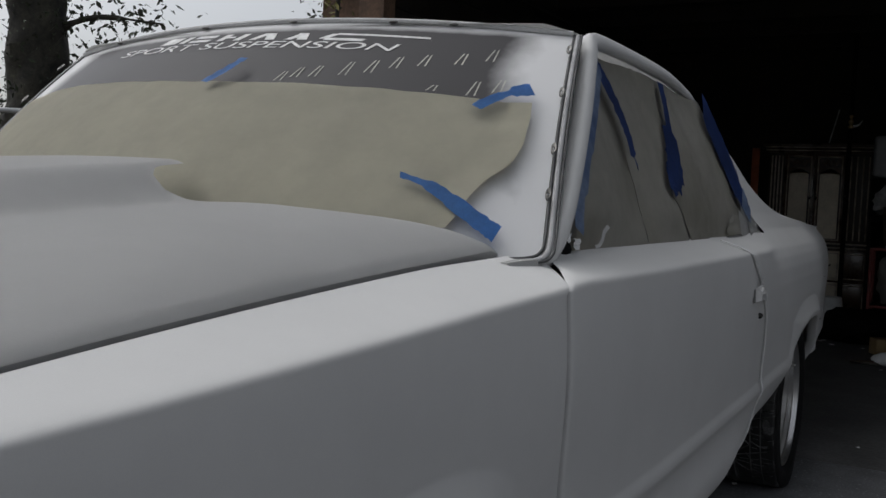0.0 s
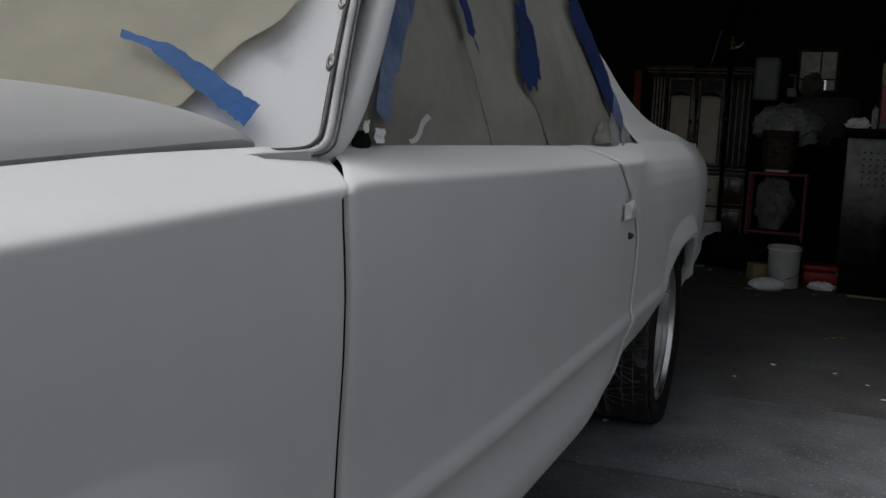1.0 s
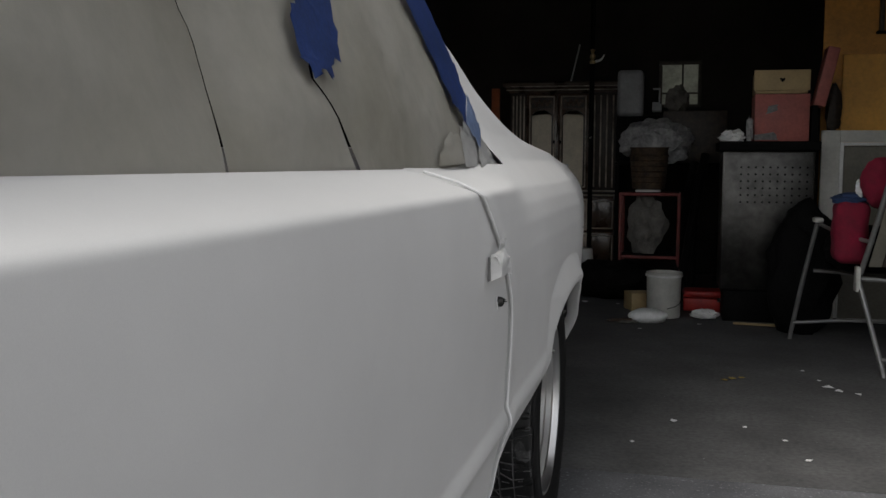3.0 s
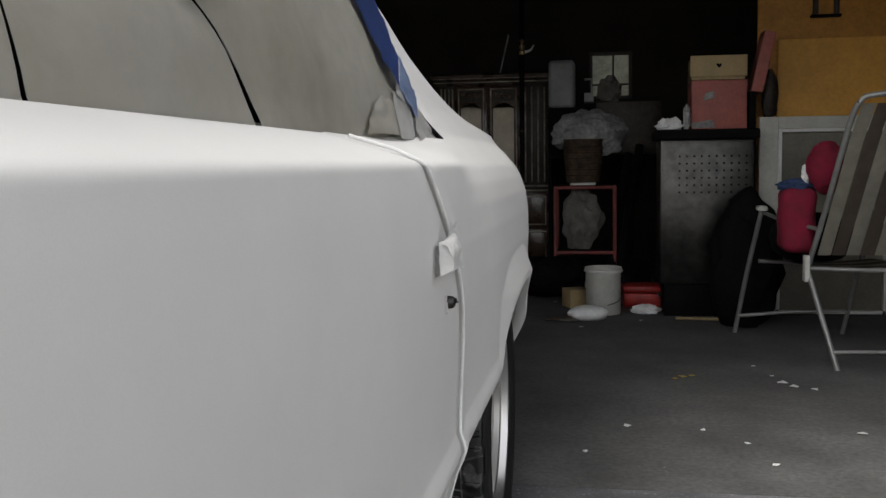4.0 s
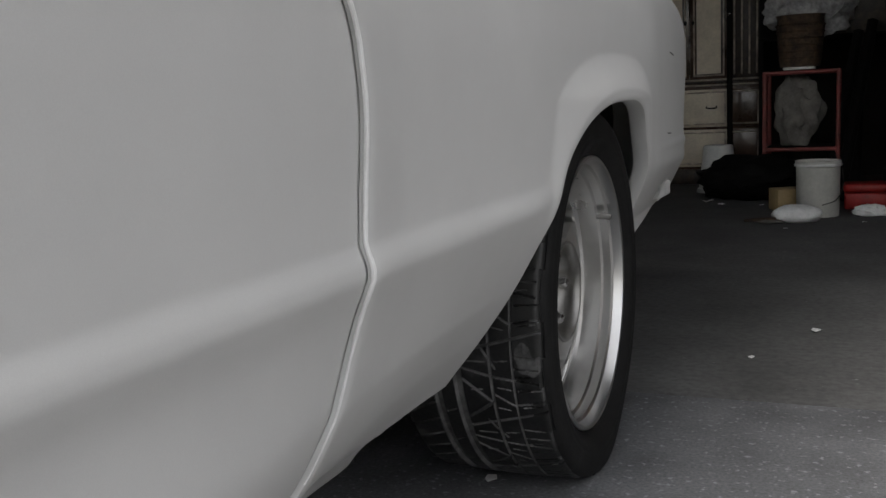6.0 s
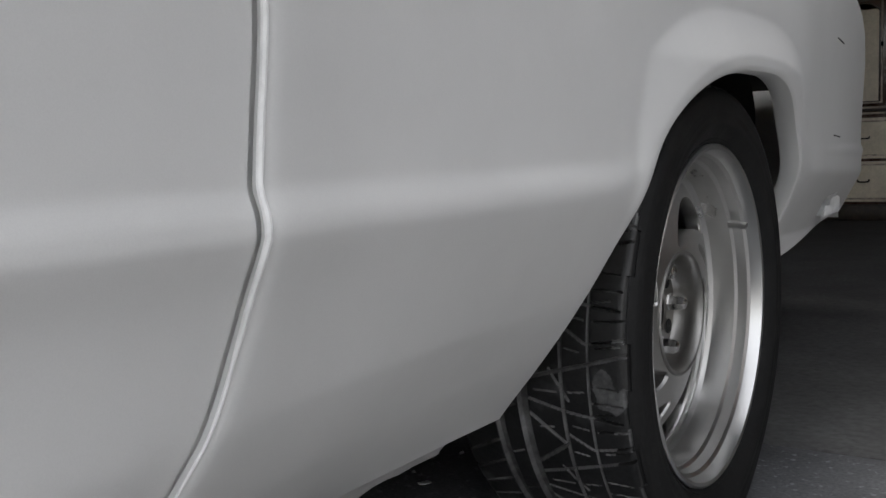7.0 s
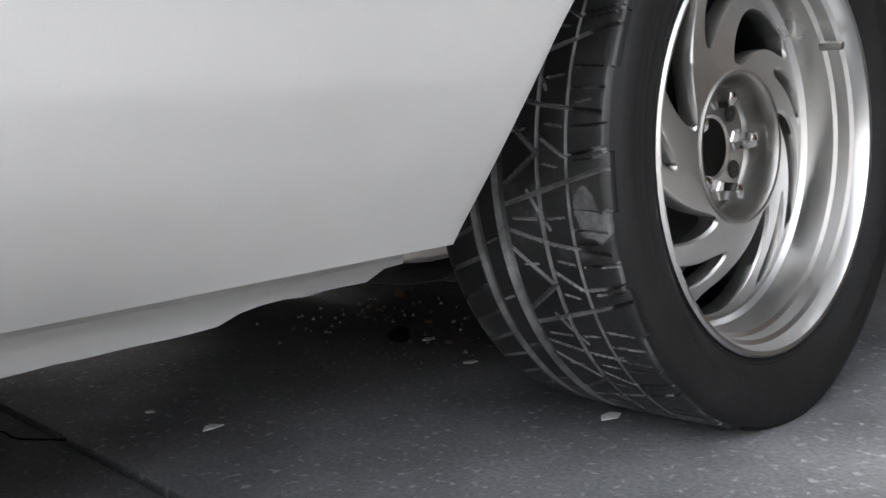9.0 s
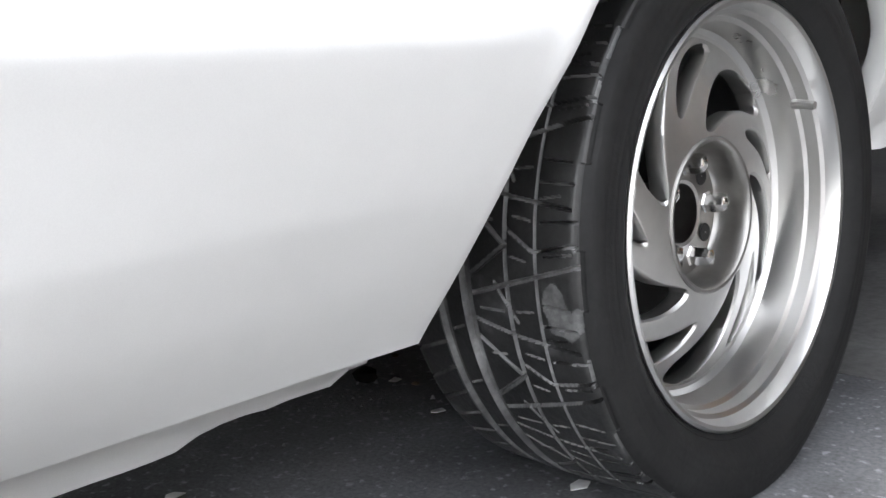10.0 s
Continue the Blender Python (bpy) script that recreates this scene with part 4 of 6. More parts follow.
def tyre_mesh(nt, ns, turn=None):
    th = np.linspace(0, 2 * np.pi, nt, endpoint=False)
    per = nt // 15
    block = [[tread_depth(2 * math.pi * k / nt, -0.5 + j / ns) for j in range(ns + 1)] for k in range(per)]
    rows = []
    for j in range(ns + 1):
        s = -0.5 + j / ns
        rr = TY_R - 0.004 * (abs(s) / 0.5) ** 2 - 0.012 * max(0, (abs(s) - 0.42) / 0.08) ** 2.4
        row = []
        for k in range(nt):
            r = rr - block[k % per][j]
            row.append((s * TY_W, r * math.cos(th[k]), r * math.sin(th[k])))
        rows.append(row)
    wall = [(0.307, 0.1310), (0.300, 0.1325), (0.297, 0.1318), (0.2935, 0.1335), (0.2915, 0.1328), (0.289, 0.1340), (0.285, 0.1335), (0.278, 0.1330), (0.2765, 0.1336), (0.270, 0.1315), (0.258, 0.124), (0.2525, 0.119), (0.2515, 0.1195), (0.246, 0.114), (0.236, 0.108)]
    right = [[(x, r * math.cos(t), r * math.sin(t)) for t in th] for r, x in wall]
    left = [[(-x, r * math.cos(t), r * math.sin(t)) for t in th] for r, x in reversed(wall)]
    bm = grid(left + rows + right, True)
    if turn is not None:
        # the tyre flattens on the ground and its walls bulge there
        down = radians(-90 - turn)
        for v in bm.verts:
            r, a = math.hypot(v.co.y, v.co.z), math.atan2(v.co.z, v.co.y)
            d = (a - down + math.pi) % (2 * math.pi) - math.pi
            k = math.exp(-(d / 0.42) ** 2)
            v.co.x *= 1 + 0.055 * k * smooth(r, 0.245, 0.30) * smooth(abs(v.co.x), 0.09, 0.125)
            r2 = r + 0.004 * k * smooth(r, 0.26, 0.31) * smooth(abs(v.co.x), 0.11, 0.13)
            r2 = min(r2, 0.3225 / max(0.2, math.cos(d)))
            v.co.y, v.co.z = r2 * math.cos(a), r2 * math.sin(a)
    me = finish(bm, 50)
    me.materials.append(TYRE)
    me.materials.append(TREAD)
    me.materials.append(GROOVE)
    me.materials.append(SCUFF)
    for p in me.polygons:
        c = p.center
        r = math.hypot(c.y, c.z)
        if abs(c.x) < TY_W * 0.47 and r > 0.30:
            top = TY_R - 0.004 * (abs(c.x) / TY_W / 0.5) ** 2 - 0.012 * max(0, (abs(c.x) / TY_W - 0.42) / 0.08) ** 2.4
            a = math.atan2(c.z, c.y)
            flat = turn is not None and abs((a - radians(-90 - turn) + math.pi) % (2 * math.pi) - math.pi) < 0.26
            worn = c.x > 0.078 and noise.noise((c.x * 30, a * 9, 4.0)) < 0.12
            p.material_index = 2 if r < top - 0.0008 and not flat and not worn else 1
            w = noise.noise((c.x * 60, a * 20, 1.0))
            if p.material_index == 1 and ((a - 0.40 - 0.9 * (c.x - 0.09)) / 0.075) ** 2 + ((c.x - 0.098) / 0.024) ** 2 < 1 + 0.9 * w:
                p.material_index = 3
    return me


def sidewall_blocks():
    """Raised blocks where the tyre's moulded writing stands."""
    out = []
    for a0, n, r0, r1, w in ((-1.75, 5, 0.279, 0.296, 0.036), (-1.62, 8, 0.260, 0.267, 0.014), (1.2, 5, 0.279, 0.296, 0.036), (0.4, 8, 0.260, 0.267, 0.014)):
        for k in range(n):
            bm = bmesh.new()
            a = a0 + k * w * 1.35
            v = []
            for rr, aa in ((r0, a), (r1, a + 0.004), (r1, a + w * 0.45), (r0, a + w * 0.4)):
                x = np.interp(rr, [0.258, 0.27, 0.285, 0.297, 0.30], [0.124, 0.1315, 0.1335, 0.1318, 0.1325]) + 0.0012
                v.append(bm.verts.new((x, rr * math.cos(aa), rr * math.sin(aa))))
            bm.faces.new(v)
            bmesh.ops.solidify(bm, geom=bm.faces[:], thickness=0.0025)
            me = finish(bm, 0)
            me.materials.append(TYRE)
            out.append(me)
    return out


# places across the wheel: lip at FACE_X, dish inside it
def rim_barrel_mesh():
    prof = [(0.236, 0.100), (0.243, 0.104), (0.2455, 0.112), (0.2450, 0.118), (0.2415, 0.1205), (0.237, 0.119), (0.2345, 0.112), (0.232, 0.101), (0.227, 0.097), (0.2255, 0.082), (0.2205, 0.078), (0.2185, 0.060),
            (0.2165, 0.044), (0.2110, 0.038), (0.204, 0.0365), (0.204, 0.012), (0.218, 0.008), (0.222, -0.04), (0.232, -0.10), (0.238, -0.112)]
    return finish(lathe(prof, 128), 28)


R_IN, R_OUT, TWIST = 0.091, 0.206, -0.92


def rim_face_mesh():
    """A disc with five long and five short swirling slots."""
    N = 5
    cen = []
    for i in range(N):
        cen += [(2 * math.pi * i / N, 0.097, 0.203, 0.285), (2 * math.pi * (i + 0.53) / N, 0.128, 0.199, 0.145)]
    RR = list(np.linspace(R_IN, R_OUT, 44))
    rows_all = []

    def half(c, r):
        _, a, b, w = c
        if r <= a or r >= b:
            return 0.0
        t = (r - a) / (b - a)
        taper = 0.62 + 0.38 * smooth(t, 0, 0.8)
        return w * taper * (1 - abs(2 * t - 1) ** 3.0) ** 0.5

    def put(r, psi, x):
        a = psi + TWIST * ((r - R_IN) / (R_OUT - R_IN)) ** 0.95
        return (x, r * math.cos(a), r * math.sin(a))
    bm = bmesh.new()
    for i in range(2 * N):
        c0, c1 = cen[i], cen[(i + 1) % (2 * N)]
        p1 = c1[0] if c1[0] > c0[0] else c1[0] + 2 * math.pi
        front, back = [], []
        M = 14
        for r in RR:
            lo, hi = c0[0] + half(c0, r), p1 - half(c1, r)
            fr, bk = [], []
            for k in range(M + 1):
                psi = lo + (hi - lo) * k / M
                e = min((psi - lo), (hi - psi)) * r
                open0 = (half(c0, r) > 0 and k * 2 <= M) or (half(c1, r) > 0 and k * 2 > M)
                rnd = 0.004 * (1 - min(1, e / 0.005)) ** 2 if open0 else 0
                x = 0.069 - 0.030 * ((r - R_IN) / (R_OUT - R_IN)) ** 1.3 - rnd
                fr.append(put(r, psi, x))
                bk.append(put(r, psi, x - 0.024 + rnd))
            front.append(fr)
            back.append(bk)
        walls = [[front[k][0], back[k][0]] for k in range(len(RR))]
        walls2 = [[front[k][-1], back[k][-1]] for k in range(len(RR))]
        bm = join(bm, grid(front), grid(back), grid(walls), grid(walls2))
    bmesh.ops.remove_doubles(bm, verts=bm.verts, dist=0.0002)
    return finish(bm, 35)


def hub_mesh():
    prof = [(0.0925, 0.045), (0.0925, 0.070), (0.0905, 0.072), (0.0870, 0.0715), (0.0845, 0.068), (0.083, 0.054), (0.081, 0.034), (0.077, 0.028), (0.045, 0.028), (0.040, 0.030), (0.036, 0.028), (0.035, -0.03)]
    return finish(lathe(prof, 96), 30)


def nut_mesh():
    bm = lathe([(0.0145, 0.0), (0.0145, 0.002), (0.0122, 0.004), (0.0122, 0.020), (0.0100, 0.027), (0.004, 0.030), (0.0004, 0.0305)], 6)
    return finish(bm, 25)


TYRE_FAR, TYRE_ME, BARREL_ME, FACE_ME, HUB_ME, NUT_ME = tyre_mesh(300, 44), tyre_mesh(1800, 190, 164), rim_barrel_mesh(), rim_face_mesh(), hub_mesh(), nut_mesh()
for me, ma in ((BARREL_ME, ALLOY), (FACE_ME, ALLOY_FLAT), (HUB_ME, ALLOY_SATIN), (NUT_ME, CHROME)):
    me.materials.append(ma)
CAP_ME = finish(lathe([(0.036, 0.0), (0.036, -0.012), (0.001, -0.012)], 40), 30)
CAP_ME.materials.append(DARK)
HOLE_ME = finish(lathe([(0.0115, 0.0), (0.011, 0.0012), (0.001, 0.0012)], 16), 30)
HOLE_ME.materials.append(DARK)
STEM_ME = finish(tube(bend([(0.0, 0, 0), (0.010, 0, 0.0), (0.029, 0.0, 0.002)], 4), [0.0062] * 5 + [0.0054] * 4, 10), 30)
STEM_ME.materials.append(ALLOY_FLAT)
DRUM_ME = finish(lathe([(0.001, -0.03), (0.14, -0.03), (0.155, -0.045), (0.155, -0.10), (0.10, -0.11)], 60), 30)
DRUM_ME.materials.append(DARK)
WHEEL_X = 0.704


def wheel(sgn, y, turn, near=False):
    """One wheel: its hub face looks away from the car."""
    w = new("wheel")
    w.parent = car
    w.location = Vector((sgn * WHEEL_X, y, 0.322)) - car.location
    w.rotation_euler = (radians(turn), 0, 0 if sgn > 0 else math.pi)
    w["label"] = "polished directional alloy wheel with a dusty low tyre"

    def sub(name, me, at=(0, 0, 0), rx=0, label=""):
        o = new(name, me)
        o.parent = w
        o.location, o.rotation_euler = at, (rx, 0, 0)
        if label:
            o["label"] = label
    sub("tyre", TYRE_ME if near else TYRE_FAR, label="black low-profile tyre with angular tread")
    if near:
        for me in sidewall_blocks():
            sub("sidewall_block", me)
    sub("rim", BARREL_ME, label="deep polished rim lip")
    sub("rim_face", FACE_ME, label="swirl-slotted aluminium face")
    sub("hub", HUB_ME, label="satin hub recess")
    sub("hub_bore", CAP_ME, (0.006, 0, 0))
    sub("brake_drum", DRUM_ME)
    for k in range(5):
        a = 2 * math.pi * k / 5 - 0.26
        sub("lug_nut", NUT_ME, (0.026, 0.0603 * math.cos(a), 0.0603 * math.sin(a)), a)
        b = a + math.pi / 5
        sub("bolt_hole", HOLE_ME, (0.0285, 0.0603 * math.cos(b), 0.0603 * math.sin(b)))
    sub("valve_stem", STEM_ME, (0.082, 0.213 * math.cos(-2.29), 0.213 * math.sin(-2.29)), label="small metal valve stem")
    return w


wheel(1, -0.002, 164, True)
wheel(-1, 0.02, 20)
wheel(1, FRONT_AXLE, 35)
wheel(-1, FRONT_AXLE, 50)


# ---- masking paper and tape on the car ----
def wrinkle(x, y, z, a=0.006, f=5.0):
    return a * (noise.noise((x * f, y * f, z * f)) + 0.5 * noise.noise((x * f * 2.7, y * f * 2.7, z * f * 2.7)))


def screen_sheet():
    def top(u):
        return float(np.interp(u, [-1.0, -0.65, -0.03, 0.437, 0.742, 0.838, 0.936], [0.63, 0.665, 0.624, 0.609, 0.590, 0.575, 0.554]))

    def right(v):
        return float(np.interp(v, [0.0, 0.052, 0.135, 0.209, 0.245, 0.279, 0.355, 0.485, 0.6], [0.81, 0.83, 0.849, 0.875, 0.903, 0.920, 0.936, 0.940, 0.936]))
    rows = []
    for i in range(31):
        t = i / 30
        row = []
        for j in range(61):
            s = j / 60
            v = 0.02 + t * (top(-0.97 + 1.94 * s) - 0.02)
            u = -0.97 + s * (right(v) + 0.97)
            lift = 0.004 + abs(wrinkle(u, v, 0, 0.006, 3.0)) + 0.012 * smooth(s, 0.955, 1.0)
            row.append(windscreen_out(u, v, lift))
        rows.append(row)
    return grid(rows, thick=0.0012)


solo("masking_paper", screen_sheet(), PAPER, "greenish masking paper sheet taped over the windscreen", "masking paper", "masking sheets")


def strip(points, width, place, lift=0.004, ragged=0.0, seed=0):
    """A strip of tape along places of a surface given by place(a, b, lift)."""
    pts = bend([(a, b, 0) for a, b in points], 6)
    c = [place(a, b, lift) for a, b, _ in pts]
    e = 0.004
    rows = []
    for k, (a, b, _) in enumerate(pts):
        d = (c[min(k + 1, len(c) - 1)] - c[max(k - 1, 0)]).normalized()
        nrm = (place(a + e, b, 0) - place(a - e, b, 0)).cross(place(a, b + e, 0) - place(a, b - e, 0)).normalized()
        sd = d.cross(nrm).normalized()
        w = width[k * (len(width) - 1) // max(1, len(pts) - 1)] if isinstance(width, (list, tuple)) else width
        w *= 1 + ragged * noise.noise((k * 0.7, seed, 0))
        sk = d * ragged * 0.01 * (1 if k in (0, len(pts) - 1) else 0)
        rows.append([c[k] + sd * w / 2 * s + nrm * 0.002 * noise.noise((k * 0.6, s * 2, seed)) + sk * s for s in (-1, -0.5, 0, 0.5, 1)])
    return grid(rows, thick=0.0008)


for pts, wide in (([(0.100, 0.717), (0.069, 0.646), (0.031, 0.584)], [0.018, 0.022, 0.022, 0.016]), ([(0.932, 0.612), (0.898, 0.598), (0.856, 0.561), (0.813, 0.507)], [0.034, 0.030, 0.016, 0.020, 0.024, 0.016]),
                  ([(0.700, 0.200), (0.765, 0.165), (0.819, 0.110), (0.882, 0.037), (0.915, 0.0)], [0.012, 0.024, 0.030, 0.032, 0.034])):
    solo("tape_strip", strip(pts, wide, windscreen_out, 0.021, 0.3, int(pts[0][0] * 50)), TAPE, "strip of bright blue painter's tape holding the windscreen paper", "tape", "blue tape strips")


def window_place(y, z, h=0.0):
    x = 0.757 - (0.32 + 0.05 * smooth(y, -1.3, -0.7)) * (z - 0.985)
    return Vector((x + h, y, z + 0.3 * h))


def window_front(z):
    return float(np.interp(z, [0.97, 1.19, 1.345, 1.40], [-2.415, -2.252, -2.125, -2.05]))


def window_back(z):
    return float(np.interp(z, [0.97, 0.985, 1.055, 1.138, 1.274, 1.375], [-0.58, -0.585, -0.625, -0.675, -0.765, -0.85]))


def slit_1(z):
    return float(np.interp(z, [0.979, 1.036, 1.065, 1.107, 1.131, 1.21, 1.27, 1.333, 1.39], [-1.800, -1.779, -1.774, -1.772, -1.787, -1.800, -1.836, -1.90, -1.94]))


def slit_2(z):
    return float(np.interp(z, [0.978, 1.003, 1.04, 1.06, 1.087, 1.155, 1.22, 1.344, 1.39], [-1.435, -1.446, -1.472, -1.492, -1.522, -1.470, -1.450, -1.415, -1.405]))


def side_sheet(left, right, seed, open_l, open_r):
    rows = []
    for i in range(29):
        z = 0.965 + 0.415 * i / 28
        row = []
        g = max(0.42 * (1 - smooth(z, 1.13, 1.16)), 1 - (z - 0.985) / 0.11)
        a, b = left(z) + open_l * g, right(z) - open_r * g
        for j in range(41):
            s = j / 40
            y = a + (b - a) * s
            lift = 0.002 + (0.004 + wrinkle(y, z, 1, 0.016, 3.0) + 0.012 * math.sin(s * math.pi) * (1 - smooth(z, 1.1, 1.4)) + 0.007 * math.exp(-((y + 1.296 - 1.78 * (1.190 - z)) / 0.008) ** 2)) * smooth(z, 0.975, 1.05)
            row.append(window_place(y, z, lift))
        rows.append(row)
    return grid(rows, thick=0.0012)


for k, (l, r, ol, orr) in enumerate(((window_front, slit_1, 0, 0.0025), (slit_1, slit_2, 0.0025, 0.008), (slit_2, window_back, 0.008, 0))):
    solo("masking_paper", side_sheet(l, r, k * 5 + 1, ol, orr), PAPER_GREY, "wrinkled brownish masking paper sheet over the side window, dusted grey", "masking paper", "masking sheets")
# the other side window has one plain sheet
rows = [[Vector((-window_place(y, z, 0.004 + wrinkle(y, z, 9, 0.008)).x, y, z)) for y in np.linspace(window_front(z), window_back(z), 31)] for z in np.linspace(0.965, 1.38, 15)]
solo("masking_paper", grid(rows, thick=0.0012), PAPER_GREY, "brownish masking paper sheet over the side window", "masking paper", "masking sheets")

solo("tape_strip", strip([(-2.275, 1.005), (-2.205, 1.09), (-2.115, 1.18), (-2.0, 1.29), (-1.93, 1.36)], [0.035, 0.060, 0.075, 0.075, 0.06], window_place, 0.024, 0.15, 1), TAPE_GREY, "wide strip of blue tape along the pillar, dusted grey", "tape", "blue tape strips")
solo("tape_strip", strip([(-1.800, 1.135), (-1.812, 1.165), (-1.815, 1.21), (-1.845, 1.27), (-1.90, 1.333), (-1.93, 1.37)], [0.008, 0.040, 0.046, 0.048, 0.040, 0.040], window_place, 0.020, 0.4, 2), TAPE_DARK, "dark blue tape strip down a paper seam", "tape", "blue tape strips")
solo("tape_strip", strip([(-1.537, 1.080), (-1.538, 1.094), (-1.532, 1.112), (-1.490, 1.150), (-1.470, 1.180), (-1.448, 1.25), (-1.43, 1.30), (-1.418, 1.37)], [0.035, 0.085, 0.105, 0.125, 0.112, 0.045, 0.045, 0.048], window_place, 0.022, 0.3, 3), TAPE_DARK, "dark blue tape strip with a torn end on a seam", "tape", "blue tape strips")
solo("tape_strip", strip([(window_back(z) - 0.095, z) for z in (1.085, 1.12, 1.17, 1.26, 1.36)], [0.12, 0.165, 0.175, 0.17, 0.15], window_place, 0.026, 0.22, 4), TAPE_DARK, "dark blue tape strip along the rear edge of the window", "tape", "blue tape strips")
solo("tape_strip", strip([(window_back(z) - 0.060, z) for z in (1.03, 1.06, 1.09)], [0.09, 0.12, 0.13], window_place, 0.022, 0.3, 14), TAPE_GREY, "short end of blue tape, dusted grey with primer", "tape", "blue tape strips")


def scrap(center, size, seed, label, material=PAPER_WHITE, name="paper_scrap", fold=0.5):
    """A crumpled, folded scrap of paper."""
    bm = bmesh.new()
    bmesh.ops.create_grid(bm, x_segments=9, y_segments=9, size=0.5)
    for v in bm.verts:
        x, y = v.co.x, v.co.y
        h = fold * (abs(x + 0.2 * y) - 0.25) + 0.35 * noise.noise((x * 3.1, y * 3.1, seed)) + 0.15 * noise.noise((x * 8, y * 8, seed + 4))
        v.co = Vector(center) + Vector((size[0] * h, size[1] * (x + 0.2 * noise.noise((y * 4, seed, 1))), size[2] * (y + 0.2 * noise.noise((x * 4, seed, 2)))))
    bmesh.ops.solidify(bm, geom=bm.faces[:], thickness=0.0012)
    return solo(name, bm, material, label, "paper scrap", "paper scraps on the car", smooth=25)


scrap((0.772, -2.280, 0.990), (0.014, 0.030, 0.018), 3, "crumpled white masking paper at the foot of the pillar")
scrap((0.772, -2.318, 1.001), (0.010, 0.014, 0.014), 8, "crumpled white masking paper at the foot of the pillar")
solo("dark_opening", lump((0.766, -2.318, 0.981), (0.006, 0.024, 0.015), 0.3, 2, 4, 3), BLACK, "dark hole in the paper at the window corner", "hole")
curl = bend([(0.774, -2.185, 0.982), (0.777, -2.172, 0.985), (0.778, -2.160, 0.995), (0.777, -2.148, 1.009), (0.778, -2.128, 1.020)], 5)
solo("paper_curl", grid([[Vector(p) + Vector((0.001 * s, 0.0045 * s * (0.4 + k / 24), -0.003 * s)) for s in (-1, 0, 1)] for k, p in enumerate(curl)], thick=0.001), PAPER_WHITE, "thin white curl of torn masking paper on the belt line", "paper scrap", "paper scraps on the car")


def window_sheet(corners, seed, amp=0.005, n=9):
    a, b, c, d = (window_place(*q) for q in corners)
    rows = [[a.lerp(b, j / n).lerp(d.lerp(c, j / n), i / n) + Vector((1, 0, 0.4)) * amp * (noise.noise((i * 0.4, j * 0.4, seed)) + 0.4 * abs(noise.noise((i * 1.1, j * 1.1, seed)))) for j in range(n + 1)] for i in range(n + 1)]
    return grid(rows, thick=0.0012)


for k, (c, ma) in enumerate(((((-1.06, 0.978, 0.012), (-0.95, 1.030, 0.014), (-0.82, 1.052, 0.015), (-0.86, 0.980, 0.018)), PAPER_GREY), (((-0.88, 0.974, 0.018), (-0.82, 1.050, 0.018), (-0.66, 1.046, 0.016), (-0.60, 0.978, 0.014)), PAPER_PRIMED), (((-0.80, 1.046, 0.019), (-0.73, 1.080, 0.018), (-0.635, 1.050, 0.018), (-0.60, 0.992, 0.018)), PAPER_PRIMED), (((-0.77, 0.970, 0.022), (-0.70, 1.030, 0.021), (-0.60, 1.012, 0.018), (-0.56, 0.972, 0.020)), PAPER_PRIMED))):
    solo("paper_scrap", window_sheet(c, 11 + k * 3, 0.003), ma, "folded grey-white masking paper at the rear window corner", "paper scrap", "paper scraps on the car", smooth=25)

# foam cord pressed into the gap behind the door, as masking
cord = [(side_x(rear_cut(z), z) + 0.0040, rear_cut(z) + 0.0012, z) for z in np.linspace(0.36, 0.946, 76)]
cord += [(side_x(rear_cut(z), z) + 0.004, rear_cut(z) + 0.001, z + 0.004) for z in (0.954, 0.962, 0.970)]
solo("foam_cord", tube(cord, [0.0008 + 0.0016 * smooth(k, 0, 24) + 0.0003 * noise.noise((k * 0.3, 1, 2)) for k in range(len(cord))], 8), PAPER_WHITE, "thin white foam masking cord in the gap behind the door", "masking cord")

# wrapped door handle and lock


def group_part(name, at, label):
    ob = new(name)
    ob.parent = car
    ob.location = Vector(at) - car.location
    ob["label"] = label
    return ob


handle = group_part("door_handle", (0.885, -1.10, 0.79), "door handle wrapped in crumpled white masking paper")


def sheet(corners, seed, amp, n=9, shift=0.0):
    a, b, c, d = (Vector(q) + Vector((0, shift, 0)) for q in corners)
    rows = [[a.lerp(b, j / n).lerp(d.lerp(c, j / n), i / n) + Vector((1, 0.3, 0.6)) * amp * (noise.noise((i * 0.5, j * 0.5, seed)) + 0.5 * noise.noise((i * 1.3, j * 1.3, seed))) for j in range(n + 1)] for i in range(n + 1)]
    return grid(rows, thick=0.0012)


part("grip", box(0.872, 0.886, -1.150, -1.030, 0.812, 0.832, 0.006, 3), PRIMER_IN, handle, "primered pull handle")


def paper_tube(stations, seed, amp=0.0022):
    """A sheet bent over the handle: each station is a place along it and the sheet's run from the door outwards and down."""
    rows = []
    for k, (y, run) in enumerate(stations):
        pts = bend([(x, y + dy, z) for x, dy, z in run], 4)
        rows.append([Vector(p) + Vector((1, 0.4, 0.7)) * amp * noise.noise((k * 0.9, i * 0.35, seed)) * min(1, i / 4) for i, p in enumerate(pts)])
    return grid(rows, thick=0.0012)


